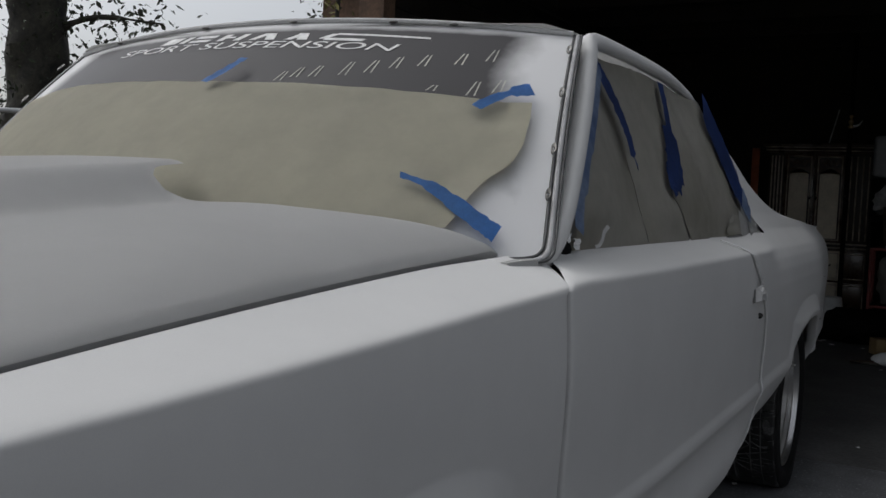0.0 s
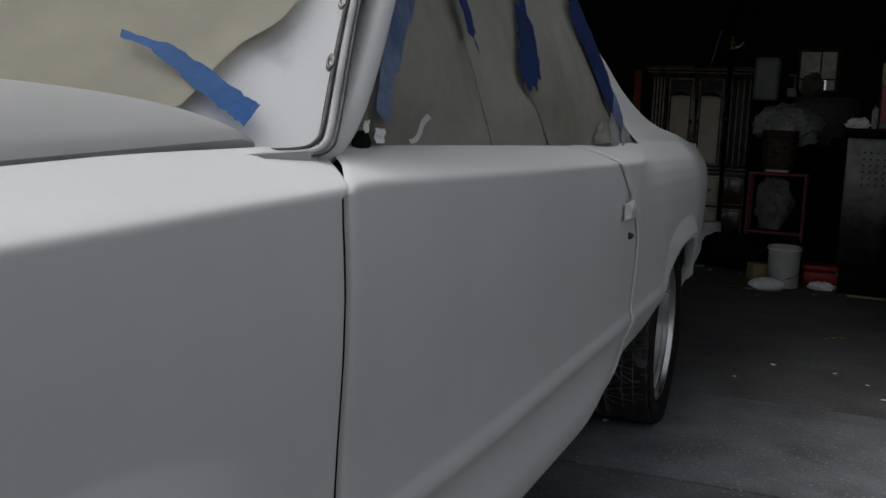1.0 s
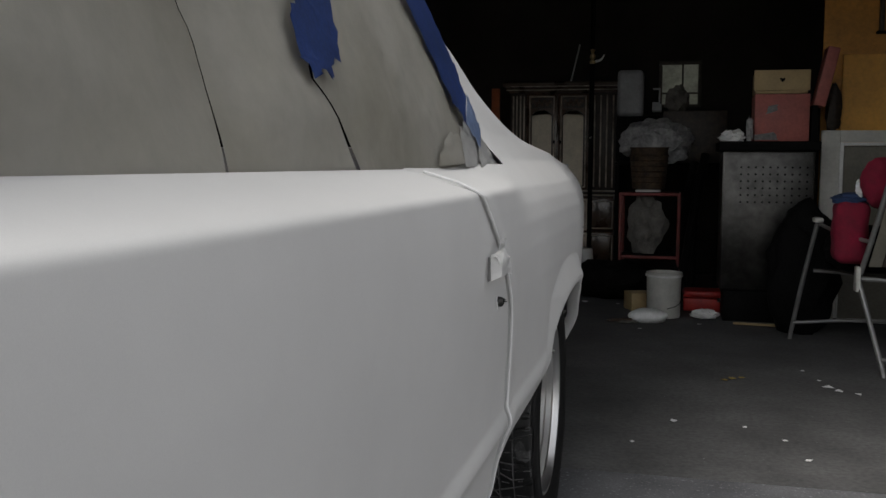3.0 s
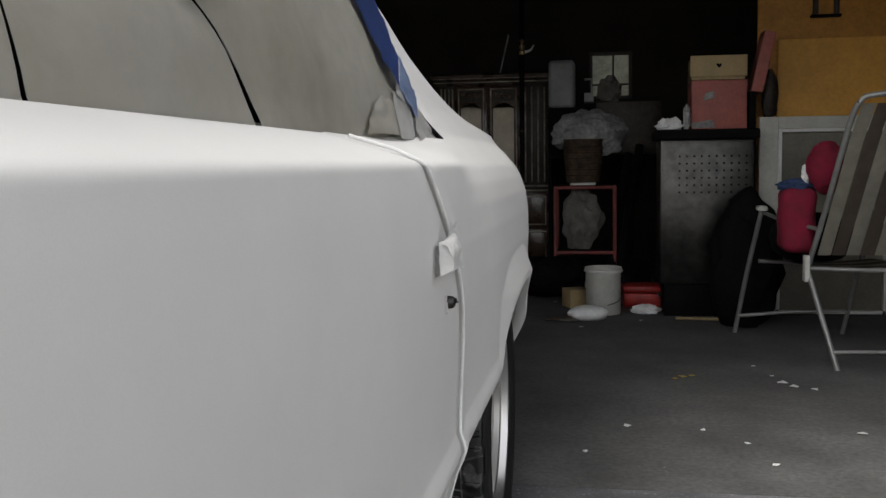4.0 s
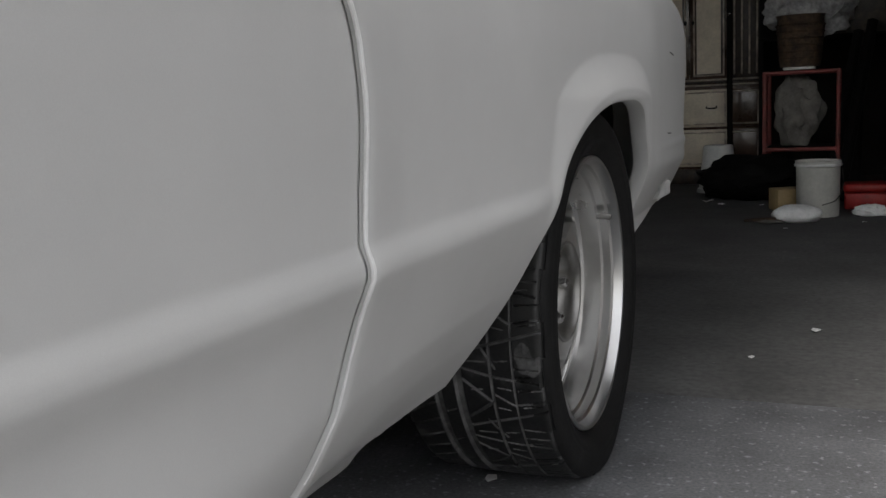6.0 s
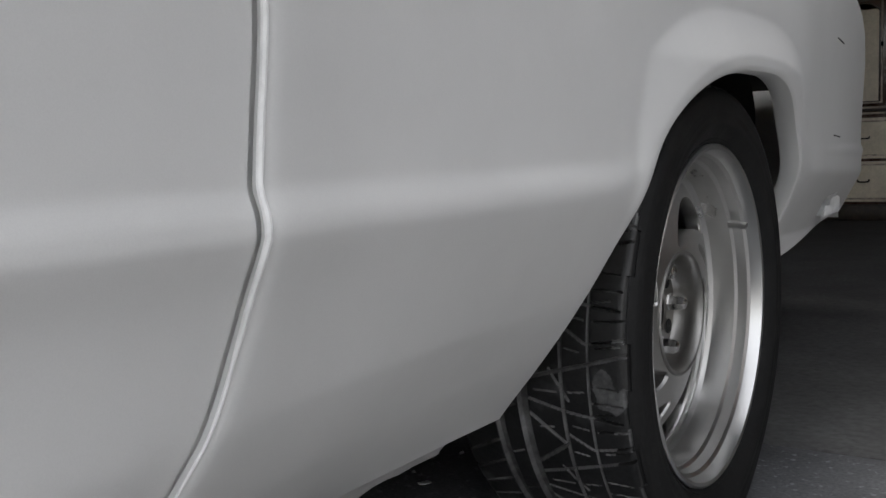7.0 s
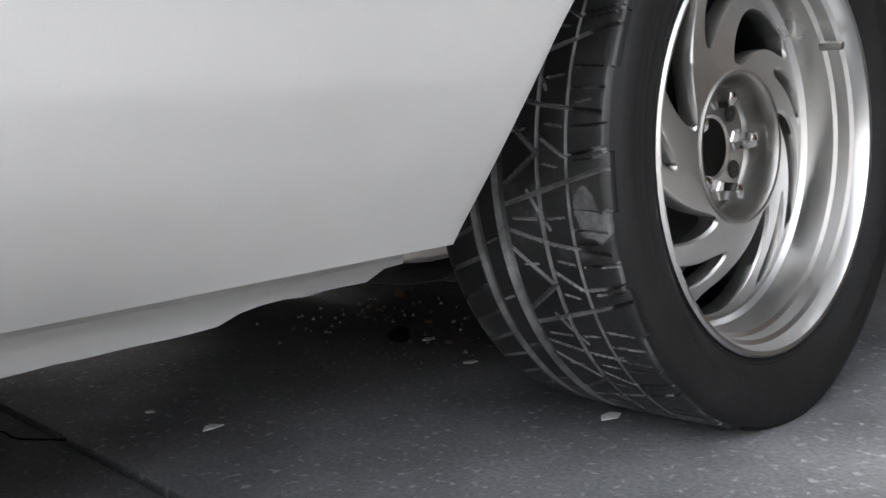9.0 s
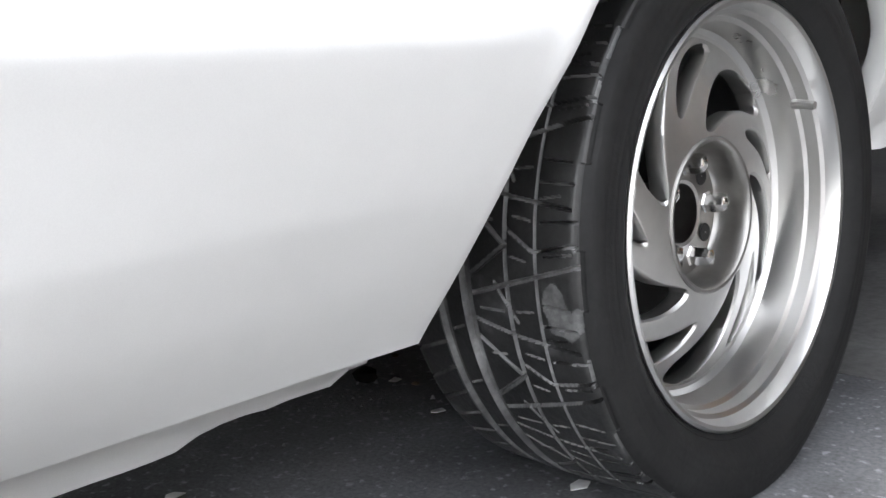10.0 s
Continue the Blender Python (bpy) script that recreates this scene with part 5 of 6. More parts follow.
part("wrapping", paper_tube([
    (-1.172, [(0.878, 0.0, 0.841), (0.893, -0.010, 0.845), (0.901, -0.012, 0.830), (0.899, -0.004, 0.812)]),
    (-1.150, [(0.878, 0.0, 0.842), (0.894, -0.004, 0.851), (0.904, -0.006, 0.836), (0.903, -0.002, 0.815)]),
    (-1.128, [(0.878, 0.0, 0.841), (0.895, 0.0, 0.856), (0.903, 0.004, 0.838), (0.900, 0.006, 0.822)]),
    (-1.108, [(0.878, 0.0, 0.839), (0.891, 0.002, 0.851), (0.897, 0.006, 0.839), (0.895, 0.008, 0.828)])], 3), PAPER_WHITE, handle, "torn white paper over the handle")
part("wrapping", paper_tube([
    (-1.152, [(0.879, 0.0, 0.836), (0.892, 0.0, 0.834), (0.898, 0.0, 0.826), (0.896, 0.0, 0.814)]),
    (-1.110, [(0.879, 0.0, 0.834), (0.890, 0.0, 0.832), (0.895, 0.0, 0.824), (0.893, 0.0, 0.812)]),
    (-1.070, [(0.879, 0.0, 0.833), (0.889, 0.0, 0.831), (0.894, 0.0, 0.822), (0.894, 0.0, 0.808)]),
    (-1.036, [(0.879, 0.0, 0.836), (0.888, 0.0, 0.832), (0.892, 0.0, 0.820), (0.893, 0.0, 0.803)])], 8, 0.0018), PAPER_WHITE, handle, "torn white paper over the handle")
part("flap", sheet(((0.890, -1.150, 0.850), (0.893, -1.112, 0.853), (0.896, -1.108, 0.868), (0.893, -1.132, 0.871)), 23, 0.002, 9), PAPER_WHITE, handle, "torn white paper over the handle")
# grey sheet paints the shadow inside the wrapping's open end
part("flap", sheet(((0.8785, -1.168, 0.843), (0.8880, -1.168, 0.843), (0.8910, -1.172, 0.812), (0.8785, -1.172, 0.805)), 27, 0.0008, 9), PRIMER_IN, handle, "grey sheet for the shaded inside of the torn paper")
part("flap", sheet(((0.8835, -1.176, 0.848), (0.9035, -1.170, 0.853), (0.9025, -1.190, 0.816), (0.8890, -1.198, 0.810)), 33, 0.0014, 9), PAPER_WHITE, handle, "torn white paper over the handle")
lock = group_part("door_lock", (0.884, -1.085, 0.755), "small door lock with torn masking tape round it")
part("cylinder", lathe([(0.0004, 0.886), (0.0065, 0.886), (0.008, 0.8835), (0.009, 0.872)], 18, "X", (0, -1.076, 0.762)), STEEL, lock)
part("key_slot", box(0.8855, 0.8872, -1.0772, -1.0748, 0.7575, 0.7665, 0), BLACK, lock)
part("torn_tape", sheet(((0.877, -1.098, 0.774), (0.879, -1.095, 0.774), (0.880, -1.088, 0.750), (0.879, -1.093, 0.749)), 5, 0.002), PAPER_WHITE, lock)
part("torn_tape", sheet(((0.884, -1.082, 0.770), (0.886, -1.074, 0.767), (0.890, -1.062, 0.760), (0.886, -1.074, 0.760)), 9, 0.002), STEEL, lock)
# masked marker lamp low on the rear corner
marker = group_part("side_marker", (0.78, 0.90, 0.40), "side marker lamp wrapped in creased pale masking tape")
xm = side_x(0.90, 0.42)
part("lens", box(xm - 0.02, xm + 0.014, 0.83, 0.98, 0.400, 0.438, 0.005), PAPER_WHITE, marker)
part("wrapping", sheet(((xm + 0.024, 0.81, 0.446), (xm + 0.008, 0.99, 0.446), (xm - 0.004, 0.99, 0.398), (xm + 0.010, 0.81, 0.396)), 31, 0.006), PAPER_WHITE, marker, "creased shiny tape")
for y, z, l in ((0.72, 0.767, 0.09), (0.73, 0.574, 0.09)):
    solo("pencil_mark", tube([(side_x(y + l * t, z - 0.004 * t) + 0.001, y + l * t, z - 0.004 * t) for t in (0, 0.5, 1)], 0.0012, 5), BLACK, "thin dark guide line on the primer", "mark", "guide lines")

# ---- garage: the things along the back ----
def panel_ring(x0, x1, z0, z1, y, w, d, arch=0.0):
    """A raised moulding round a panel, its top arched if asked."""
    pts = [(x0, z0), (x1, z0), (x1, z1)]
    if arch:
        n = 10
        pts += [(x1 + (x0 - x1) * k / n, z1 + arch * math.sin(math.pi * k / n)) for k in range(1, n)]
    pts += [(x0, z1)]
    cx, cz = (x0 + x1) / 2, (z0 + z1) / 2
    rows = []
    for off, dep in ((0, 0), (0.25, -d), (0.6, -d), (1.0, 0)):
        rows.append([(x - math.copysign(w * off, x - cx) if abs(x - cx) > 1e-4 else x, y + dep, z - math.copysign(w * off, z - cz)) for x, z in pts])
    return grid(rows, True)


def armoire():
    X0, X1, Y = -0.325, 0.590, 5.60
    a = thing("wardrobe", ((X0 + X1) / 2, Y + 0.28, 0), "dark stained wooden wardrobe with two arched tan door panels", "wardrobe")
    part("body", box(X0 + 0.02, X1 - 0.02, Y + 0.02, Y + 0.55, 0.07, 1.60, 0.005), WALNUT, a)
    part("plinth", box(X0 - 0.005, X1 + 0.005, Y - 0.004, Y + 0.555, 0.0, 0.11, 0.01), WALNUT_DK, a)
    prof = [(0.0, 1.585), (-0.012, 1.590), (-0.014, 1.605), (-0.03, 1.612), (-0.034, 1.632), (-0.055, 1.640), (-0.058, 1.668), (-0.045, 1.680), (0.3, 1.680)]
    part("cornice", grid([[(X0 + (X1 - X0) * s + (dy if s == 0 else -dy), Y + 0.02 + dy, z) for dy, z in prof] for s in (0, 1)], thick=0.004), WALNUT, a, "stepped cornice moulding")
    for z in (1.607, 1.635):
        part("cornice_edge", box(X0 - 0.03, X1 + 0.03, Y - 0.040 + (1.64 - z) * 0.8, Y - 0.030 + (1.64 - z) * 0.8, z, z + 0.008, 0.002, 1), WOOD_HIGHLIGHT, a)
    for d0, d1, knob in ((-0.175, 0.083, 0.060), (0.092, 0.352, 0.114)):
        d = part("door", box(d0, d1, Y - 0.006, Y + 0.018, 0.765, 1.575, 0.004), WALNUT, a)
        part("panel", box(d0 + 0.045, d1 - 0.045, Y - 0.010, Y - 0.007, 0.80, 1.40, 0.001, 1), CREAM, d, "tan veneer panel")
        n = 10
        arch = [(d0 + 0.045 + (d1 - d0 - 0.09) * k / n, 1.40 + 0.045 * math.sin(math.pi * k / n)) for k in range(n + 1)]
        part("panel", grid([[(x, Y - 0.0095, 1.398) for x, _ in arch], [(x, Y - 0.0095, z) for x, z in arch]], thick=0.001), CREAM, d, "arched head of the tan panel")
        part("carving", box(d0 + 0.04, d1 - 0.04, Y - 0.0085, Y - 0.005, 1.455, 1.545, 0.001, 1), WALNUT_DK, d, "carved dark frieze")
        for k in range(7):
            x = d0 + 0.06 + (d1 - d0 - 0.12) * k / 6
            part("carving", lump((x, Y - 0.009, 1.50 + 0.012 * (-1) ** k), (0.016, 0.007, 0.018), 0.4, 3, k, 2), WALNUT, d)
        part("moulding", panel_ring(d0 + 0.02, d1 - 0.02, 0.785, 1.56, Y - 0.006, 0.012, 0.010), WOOD_HIGHLIGHT, d, "pale moulding edge with painted highlight")
        part("moulding", panel_ring(d0 + 0.038, d1 - 0.038, 0.795, 1.40, Y - 0.006, 0.008, 0.010, 0.045), WALNUT_DK, d)
        part("knob", lump((knob, Y - 0.02, 1.17), (0.010, 0.014, 0.016), 0.1, 2, 1, 2), BLACK, d, "dark metal pull")
    for p0, p1 in ((X0 + 0.01, -0.185), (0.365, X1 - 0.01)):
        p = part("pilaster", box(p0, p1, Y - 0.012, Y + 0.018, 0.765, 1.585, 0.004), WALNUT_DK, a, "fluted side pilaster")
        for k in range(4):
            x = p0 + (p1 - p0) * (0.14 + 0.24 * k)
            # pale flutes carry the pilaster's vertical highlights as colour
            part("flute", box(x, x + 0.012, Y - 0.019, Y - 0.0125, 0.79, 1.56, 0.004, 2), WOOD_HIGHLIGHT, p)
    for z in (0.715, 0.735, 0.752):
        part("rail_moulding", box(X0, X1, Y - 0.022 - (z - 0.70) * 0.2, Y + 0.018, z, z + 0.012, 0.004), WOOD_HIGHLIGHT if z != 0.735 else WALNUT_DK, a, "pale moulding edge with painted highlight")
    for d0, d1, cols in ((-0.175, 0.352, 1), (0.365, X1 - 0.01, 0), (X0 + 0.01, -0.185, 0)):
        for z0, z1 in ((0.42, 0.69), (0.13, 0.40)):
            dr = part("drawer", box(d0, d1, Y - 0.006, Y + 0.018, z0, z1, 0.004), CREAM if cols else WALNUT, a, "tan drawer front" if cols else "dark side panel")
            part("moulding", panel_ring(d0 + 0.01, d1 - 0.01, z0 + 0.015, z1 - 0.015, Y - 0.006, 0.012, 0.008), WOOD_HIGHLIGHT, dr, "pale moulding edge with painted highlight")
            if cols:
                for x in (-0.05, 0.24):
                    part("drawer_pull", tube(bend([(x - 0.035, Y - 0.008, (z0 + z1) / 2 + 0.012), (x - 0.03, Y - 0.024, (z0 + z1) / 2), (x + 0.03, Y - 0.024, (z0 + z1) / 2), (x + 0.035, Y - 0.008, (z0 + z1) / 2 + 0.012)], 4), 0.005, 8), BLACK, dr, "dark bail pull")
    a.location.x += 0.045


armoire()
solo("pole", tube([(0.435, 5.40, 0.0), (0.435, 5.40, 1.3), (0.437, 5.40, 2.72)], 0.020, 12), BLACK, "thin black pole from floor to ceiling before the wardrobe", "pole")
solo("screw", lump((0.435, 5.376, 1.20), (0.010, 0.006, 0.010), 0.1, 2, 1, 2), CHROME, "bright screw head on the black pole", "screw")
solo("orange_board", box(-0.42, -0.352, 5.50, 5.53, 0, 1.62, 0.003), ORANGE, "narrow orange painted board leaning by the wardrobe", "board")
solo("curtain_rod", tube([(0.225, 5.72, 1.678), (0.265, 5.72, 1.85), (0.30, 5.72, 2.0)], 0.007, 8), GALV, "thin pale rod standing on the wardrobe", "rod")
solo("brass_fitting", lathe([(0.001, 1.80), (0.022, 1.80), (0.024, 1.82), (0.012, 1.83), (0.024, 1.85), (0.022, 1.87), (0.010, 1.88), (0.020, 1.91), (0.001, 1.92)], 16, "Z", (0.44, 5.37, 0.0)), BRASS, "small brass lamp fitting hung on the pole", "fitting")
solo("hook", tube(bend([(0.445, 5.385, 1.815), (0.505, 5.37, 1.83), (0.535, 5.36, 1.87)], 4), [0.012, 0.012, 0.012, 0.010, 0.009, 0.008, 0.006, 0.005, 0.004], 8), PAPER_WHITE, "small pale hook fixed to the black pole", "hook")

# white bin, black bag and small things on the floor by the wardrobe
wb = [(0.0005, 0.315), (0.090, 0.315), (0.096, 0.308), (0.126, 0.03), (0.138, 0.024), (0.142, 0.0), (0.130, 0.0)]
solo("waste_bin", lathe(wb, 40, "Z", (0.40, 5.05, 0.0)), WHITE_BR, "off-white tapered plastic bin upside down by the wardrobe", "bin")
solo("black_bag", lump((0.68, 4.55, 0.13), (0.34, 0.26, 0.15), 0.2, 2.5, 5, 4, 0.0), BLACK, "low black plastic bag slumped on the floor", "bag")
tb = [(0.0005, 0.003), (0.098, 0.003), (0.102, 0.0), (0.106, 0.006), (0.110, 0.275), (0.114, 0.277), (0.115, 0.291), (0.1105, 0.292), (0.106, 0.28), (0.102, 0.02), (0.0005, 0.015)]
bucket = thing("bucket", (1.075, 3.73, 0), "dirty white plastic paint bucket with drips on the floor", "bucket")
part("pail", lathe(tb, 48, "Z", (1.075, 3.73, 0)), WHITE, bucket)
part("rim", lathe([(0.113, 0.262), (0.119, 0.264), (0.120, 0.275), (0.113, 0.277)], 48, "Z", (1.075, 3.73, 0)), WHITE_BR, bucket)
part("handle", tube(bend([(1.19, 3.70, 0.265), (1.20, 3.64, 0.18), (1.17, 3.60, 0.10), (1.10, 3.585, 0.07)], 6), 0.003, 6), STEEL, bucket, "thin wire bail")
solo("sun_hat", lump((0.985, 3.46, 0.040), (0.125, 0.09, 0.050), 0.12, 1.8, 3, 3, 0.0), PAPER_WHITE, "white cloth hat lying on the floor by the bucket", "hat")
solo("rag", lump((0.86, 3.42, 0.010), (0.08, 0.07, 0.010), 0.15, 2, 6, 3, 0.0), PALE, "pale flattened rag on the floor", "rag")
solo("paintbrush", join(tube([(0.74, 3.36, 0.02), (0.84, 3.40, 0.02)], [0.007, 0.010], 8), box(0.84, 0.89, 3.385, 3.42, 0.008, 0.03, 0.004)), BROWN, "old paintbrush lying on the floor", "brush")
solo("yellow_carton", box(0.83, 0.98, 3.93, 4.08, 0.0, 0.12, 0.004, 2, pose(0.905, 4.0, 0, 0, 0, 24) @ pose(-0.905, -4.0, 0)), TAN, "small yellowish cardboard carton on the floor", "carton")
solo("white_block", box(0.95, 1.06, 4.25, 4.33, 0.0, 0.13, 0.006), WHITE, "small white plastic tub on the floor", "tub")
toolbox = thing("toolbox", (1.34, 4.10, 0), "red plastic toolbox on the floor", "toolbox")
part("tray", box(1.20, 1.48, 4.0, 4.2, 0.0, 0.09, 0.012, 3), RED, toolbox)
part("lid", box(1.195, 1.485, 3.995, 4.205, 0.093, 0.14, 0.016, 3), RED, toolbox)
part("latch", box(1.42, 1.445, 3.985, 3.994, 0.07, 0.10, 0.002, 1), CHROME, toolbox)
solo("crumpled_paper", lump((1.33, 3.72, 0.028), (0.085, 0.05, 0.035), 0.4, 4, 9, 3, 0.0), PAPER_WHITE, "crumpled white paper on the floor", "paper")
solo("stick", tube([(1.50, 3.50, 0.012), (1.78, 3.46, 0.014)], 0.008, 8), TAN, "thin pale wooden stick on the floor", "stick")
solo("blue_canister", lathe([(0.0005, 0.20), (0.05, 0.20), (0.05, 0.43), (0.045, 0.445), (0.02, 0.45), (0.018, 0.47), (0.0005, 0.47)], 24, "Z", (1.50, 4.30, 0.0)), BLUE, "blue plastic canister standing on a crate", "canister")
solo("crate", box(1.40, 1.62, 4.2, 4.42, 0, 0.198, 0.008), BLACK, "dark crate on the floor", "crate")

# red stand with a basket, a bag and boxes
stand = thing("metal_stand", (0.95, 4.72, 0), "red painted metal stand with white scraps on its shelf", "stand")
SX0, SX1, SY0, SY1 = 0.735, 1.155, 4.60, 4.95
for x in (SX0, SX1):
    for y in (SY0, SY1):
        part("leg", tube([(x, y, 0), (x, y, 0.775)], 0.013, 10), RED_DULL, stand)
for z in (0.30, 0.765):
    for p in (((SX0, SY0, z), (SX1, SY0, z)), ((SX0, SY1, z), (SX1, SY1, z)), ((SX0, SY0, z), (SX0, SY1, z)), ((SX1, SY0, z), (SX1, SY1, z))):
        part("rail", tube(p, 0.012, 10), RED_DULL, stand)
part("top_plate", box(SX0, SX1, SY0, SY1, 0.772, 0.780, 0.002, 1), BLACK, stand)
part("shelf", box(SX0 + 0.01, SX1 - 0.01, SY0 + 0.01, SY1 - 0.01, 0.305, 0.315, 0.002, 1), BLACK, stand)
solo("crumpled_cloth", lump((0.93, 4.74, 0.54), (0.13, 0.10, 0.22), 0.38, 1.7, 4, 4, 0.316), PALE, "pale crumpled cloth on the stand's shelf", "cloth")
solo("white_tray", box(0.84, 1.02, 4.60, 4.80, 0.781, 0.797, 0.006), WHITE_BR, "white plastic tray on the red stand", "tray")
wk = [(0.0005, 0.80), (0.115, 0.80), (0.12, 0.81), (0.14, 1.03), (0.135, 1.09), (0.145, 1.11), (0.13, 1.11), (0.11, 0.83), (0.0005, 0.83)]
basket = thing("basket", (0.93, 4.72, 0.798), "dark brown woven basket on the white tray", "basket")
part("bowl", lathe(wk, 40, "Z", (0.93, 4.74, 0)), BROWN, basket)
for k in range(6):
    z = 0.84 + k * 0.04
    part("weave_band", lathe([(0.121 + k * 0.004, z), (0.129 + k * 0.004, z + 0.008), (0.121 + k * 0.004, z + 0.016)], 40, "Z", (0.93, 4.74, 0)), BROWN, basket)
solo("plastic_bag", lump((0.97, 4.98, 1.16), (0.27, 0.16, 0.17), 0.3, 2.2, 2, 4), FILM, "big cloudy plastic bag stuffed behind the basket", "bag")
solo("shelf_unit", join(box(0.66, 1.62, 5.05, 5.5, 0.98, 1.0, 0.003), box(0.66, 0.69, 5.05, 5.5, 0, 0.978, 0.003), box(1.59, 1.62, 5.05, 5.5, 0, 0.978, 0.003)), BLACK, "dark shelf unit against the back", "shelf")
solo("grey_bin", box(0.66, 0.86, 5.1, 5.35, 1.36, 1.72, 0.035, 4), GREY_BIN, "grey plastic bin on the dark boxes", "bin")
solo("dark_box", box(0.66, 1.0, 5.06, 5.45, 1.002, 1.358, 0.01), BLACK, "dark cardboard box on the shelf unit", "box", "dark boxes")
solo("dark_box", box(1.02, 1.5, 5.08, 5.45, 1.002, 1.40, 0.01), WALNUT_DK, "dark brown box on the shelf unit", "box", "dark boxes")
solo("small_bracket", join(box(0.93, 0.99, 5.2, 5.23, 1.46, 1.475, 0.003), box(0.93, 0.99, 5.2, 5.23, 1.57, 1.585, 0.003), box(0.978, 0.99, 5.2, 5.23, 1.476, 1.569, 0.003), box(0.93, 1.0, 5.15, 5.35, 1.402, 1.459, 0.003)), GREY_BIN, "small grey clamp on the boxes", "clamp")
solo("cloth", lump((1.12, 5.3, 1.50), (0.09, 0.07, 0.11), 0.35, 3, 8, 3, 1.401), PALE, "grey-pink rag heaped on a box", "cloth")
for k, p in enumerate((((1.10, 4.50, 0.0), (1.26, 4.98, 1.0)), ((1.17, 4.46, 0.0), (1.34, 4.99, 1.06)), ((1.25, 4.50, 0.0), (1.27, 5.01, 0.9)))):
    solo("dark_plank", tube(p, 0.035, 6), BLACK, "dark plank leaning against the shelf unit", "plank", "leaning planks")

# steel cabinet with boxes on it
cab = thing("steel_cabinet", (1.68, 3.86, 0), "stained steel cabinet with a perforated door and dark top", "cabinet")
CY = 3.62
part("body", box(1.415, 1.955, CY + 0.012, CY + 0.50, 0.20, 1.068, 0.006), STEEL, cab)
dr = part("door", box(1.425, 1.945, CY, CY + 0.010, 0.215, 1.055, 0.003), STEEL, cab, "dull steel door")
holes = bmesh.new()
for i in range(10):
    for j in range(6):
            x, z = 1.525 + i * 0.043, 0.755 + j * 0.043
            ring = [holes.verts.new((x + 0.0065 * math.cos(a), CY - 0.0008, z + 0.0065 * math.sin(a))) for a in (math.pi * k / 4 for k in range(8))]
            holes.faces.new(ring)
tagged(part("perforations", holes, BLACK, dr, smooth=0), kind="stuff")
part("top", box(1.385, 1.985, CY - 0.03, CY + 0.53, 1.071, 1.13, 0.012, 3), BLACK, cab, "black worktop")
part("base", box(1.44, 1.93, CY + 0.03, CY + 0.48, 0.0, 0.197, 0.006), BLACK, cab)
carton = thing("cardboard_box", (1.76, 3.85, 1.13), "faded red box with torn clear tape on the cabinet", "box")
part("sides", box(1.60, 1.925, 3.72, 4.0, 1.131, 1.425, 0.005), PINK, carton)
part("torn_film", sheet(((1.60, 3.716, 1.14), (1.74, 3.716, 1.14), (1.72, 3.712, 1.19), (1.60, 3.714, 1.17)), 6, 0.006), FILM, carton, "torn clear tape")
part("torn_film", sheet(((1.67, 3.716, 1.30), (1.73, 3.716, 1.32), (1.735, 3.712, 1.36), (1.68, 3.714, 1.35)), 9, 0.006), FILM, carton, "torn clear tape")
wbx = thing("wooden_box", (1.755, 3.85, 1.427), "pale pine drawer box with a heart-shaped cutout", "box")
part("front_panel", box(1.590, 1.920, 3.70, 3.72, 1.445, 1.570, 0.003), TAN, wbx)
part("sides", box(1.60, 1.91, 3.722, 3.99, 1.428, 1.56, 0.003), TAN, wbx)
hb = bmesh.new()
hb.faces.new([hb.verts.new((1.757 + 0.016 * (math.sin(t) ** 3), 3.6985, 1.510 + 0.016 * (0.81 * math.cos(t) - 0.31 * math.cos(2 * t) - 0.125 * math.cos(3 * t)))) for t in (2 * math.pi * k / 32 for k in range(32))])
part("heart_cutout", hb, BLACK, wbx, "dark heart-shaped hole", smooth=0)
solo("red_case", box(1.945, 2.015, 3.72, 3.90, 1.357, 1.72, 0.006, 2, pose(1.945, 3.81, 1.357, 0, 12, 0) @ pose(-1.945, -3.81, -1.357)), PINK, "slim red case leaning beside the boxes", "case")
solo("dark_box", box(1.94, 1.975, 3.74, 3.95, 1.131, 1.355, 0.004), BLACK, "narrow dark box on the cabinet top", "box", "dark boxes")
solo("plastic_scrap", lump((1.47, 3.70, 1.155), (0.075, 0.05, 0.045), 0.5, 4, 3, 3, 1.131), PAPER_WHITE, "crumpled white plastic on the cabinet top", "plastic")
solo("plastic_scrap", lump((1.57, 3.68, 1.20), (0.02, 0.02, 0.075), 0.5, 4, 7, 3, 1.131), FILM, "small clear plastic wrap beside the box", "plastic")
# uneven black mass in front of the cabinet's lower right
solo("black_mass", lump((1.87, 3.33, 0.36), (0.20, 0.15, 0.38), 0.2, 2.0, 12, 4, 0.0), BLACK, "tall rounded black mass on the floor before the cabinet", "sack")

# plywood and the framed panel
ply = thing("plywood_panel", (2.7, 4.2, 0), "tall orange varnished plywood panel standing upright", "panel")
part("sheet", box(2.165, 3.30, 4.12, 4.14, 0.0, 1.70, 0.002, 1), PLY, ply)
part("sheet", box(2.045, 3.30, 4.16, 4.18, 0.0, 2.45, 0.002, 1), PLY_DK, ply, "darker varnished sheet")
part("bracket", box(2.36, 2.54, 4.10, 4.158, 1.83, 1.845, 0.003), BLACK, ply)
part("bracket", box(2.375, 2.40, 4.10, 4.158, 1.847, 2.05, 0.003), WALNUT_DK, ply)
part("bracket", box(2.50, 2.525, 4.10, 4.158, 1.847, 2.05, 0.003), WALNUT_DK, ply)
solo("dark_bag", lump((2.11, 4.07, 1.35), (0.05, 0.03, 0.16), 0.25, 3, 15, 3), WALNUT_DK, "dark cloth hung against the plywood", "cloth")
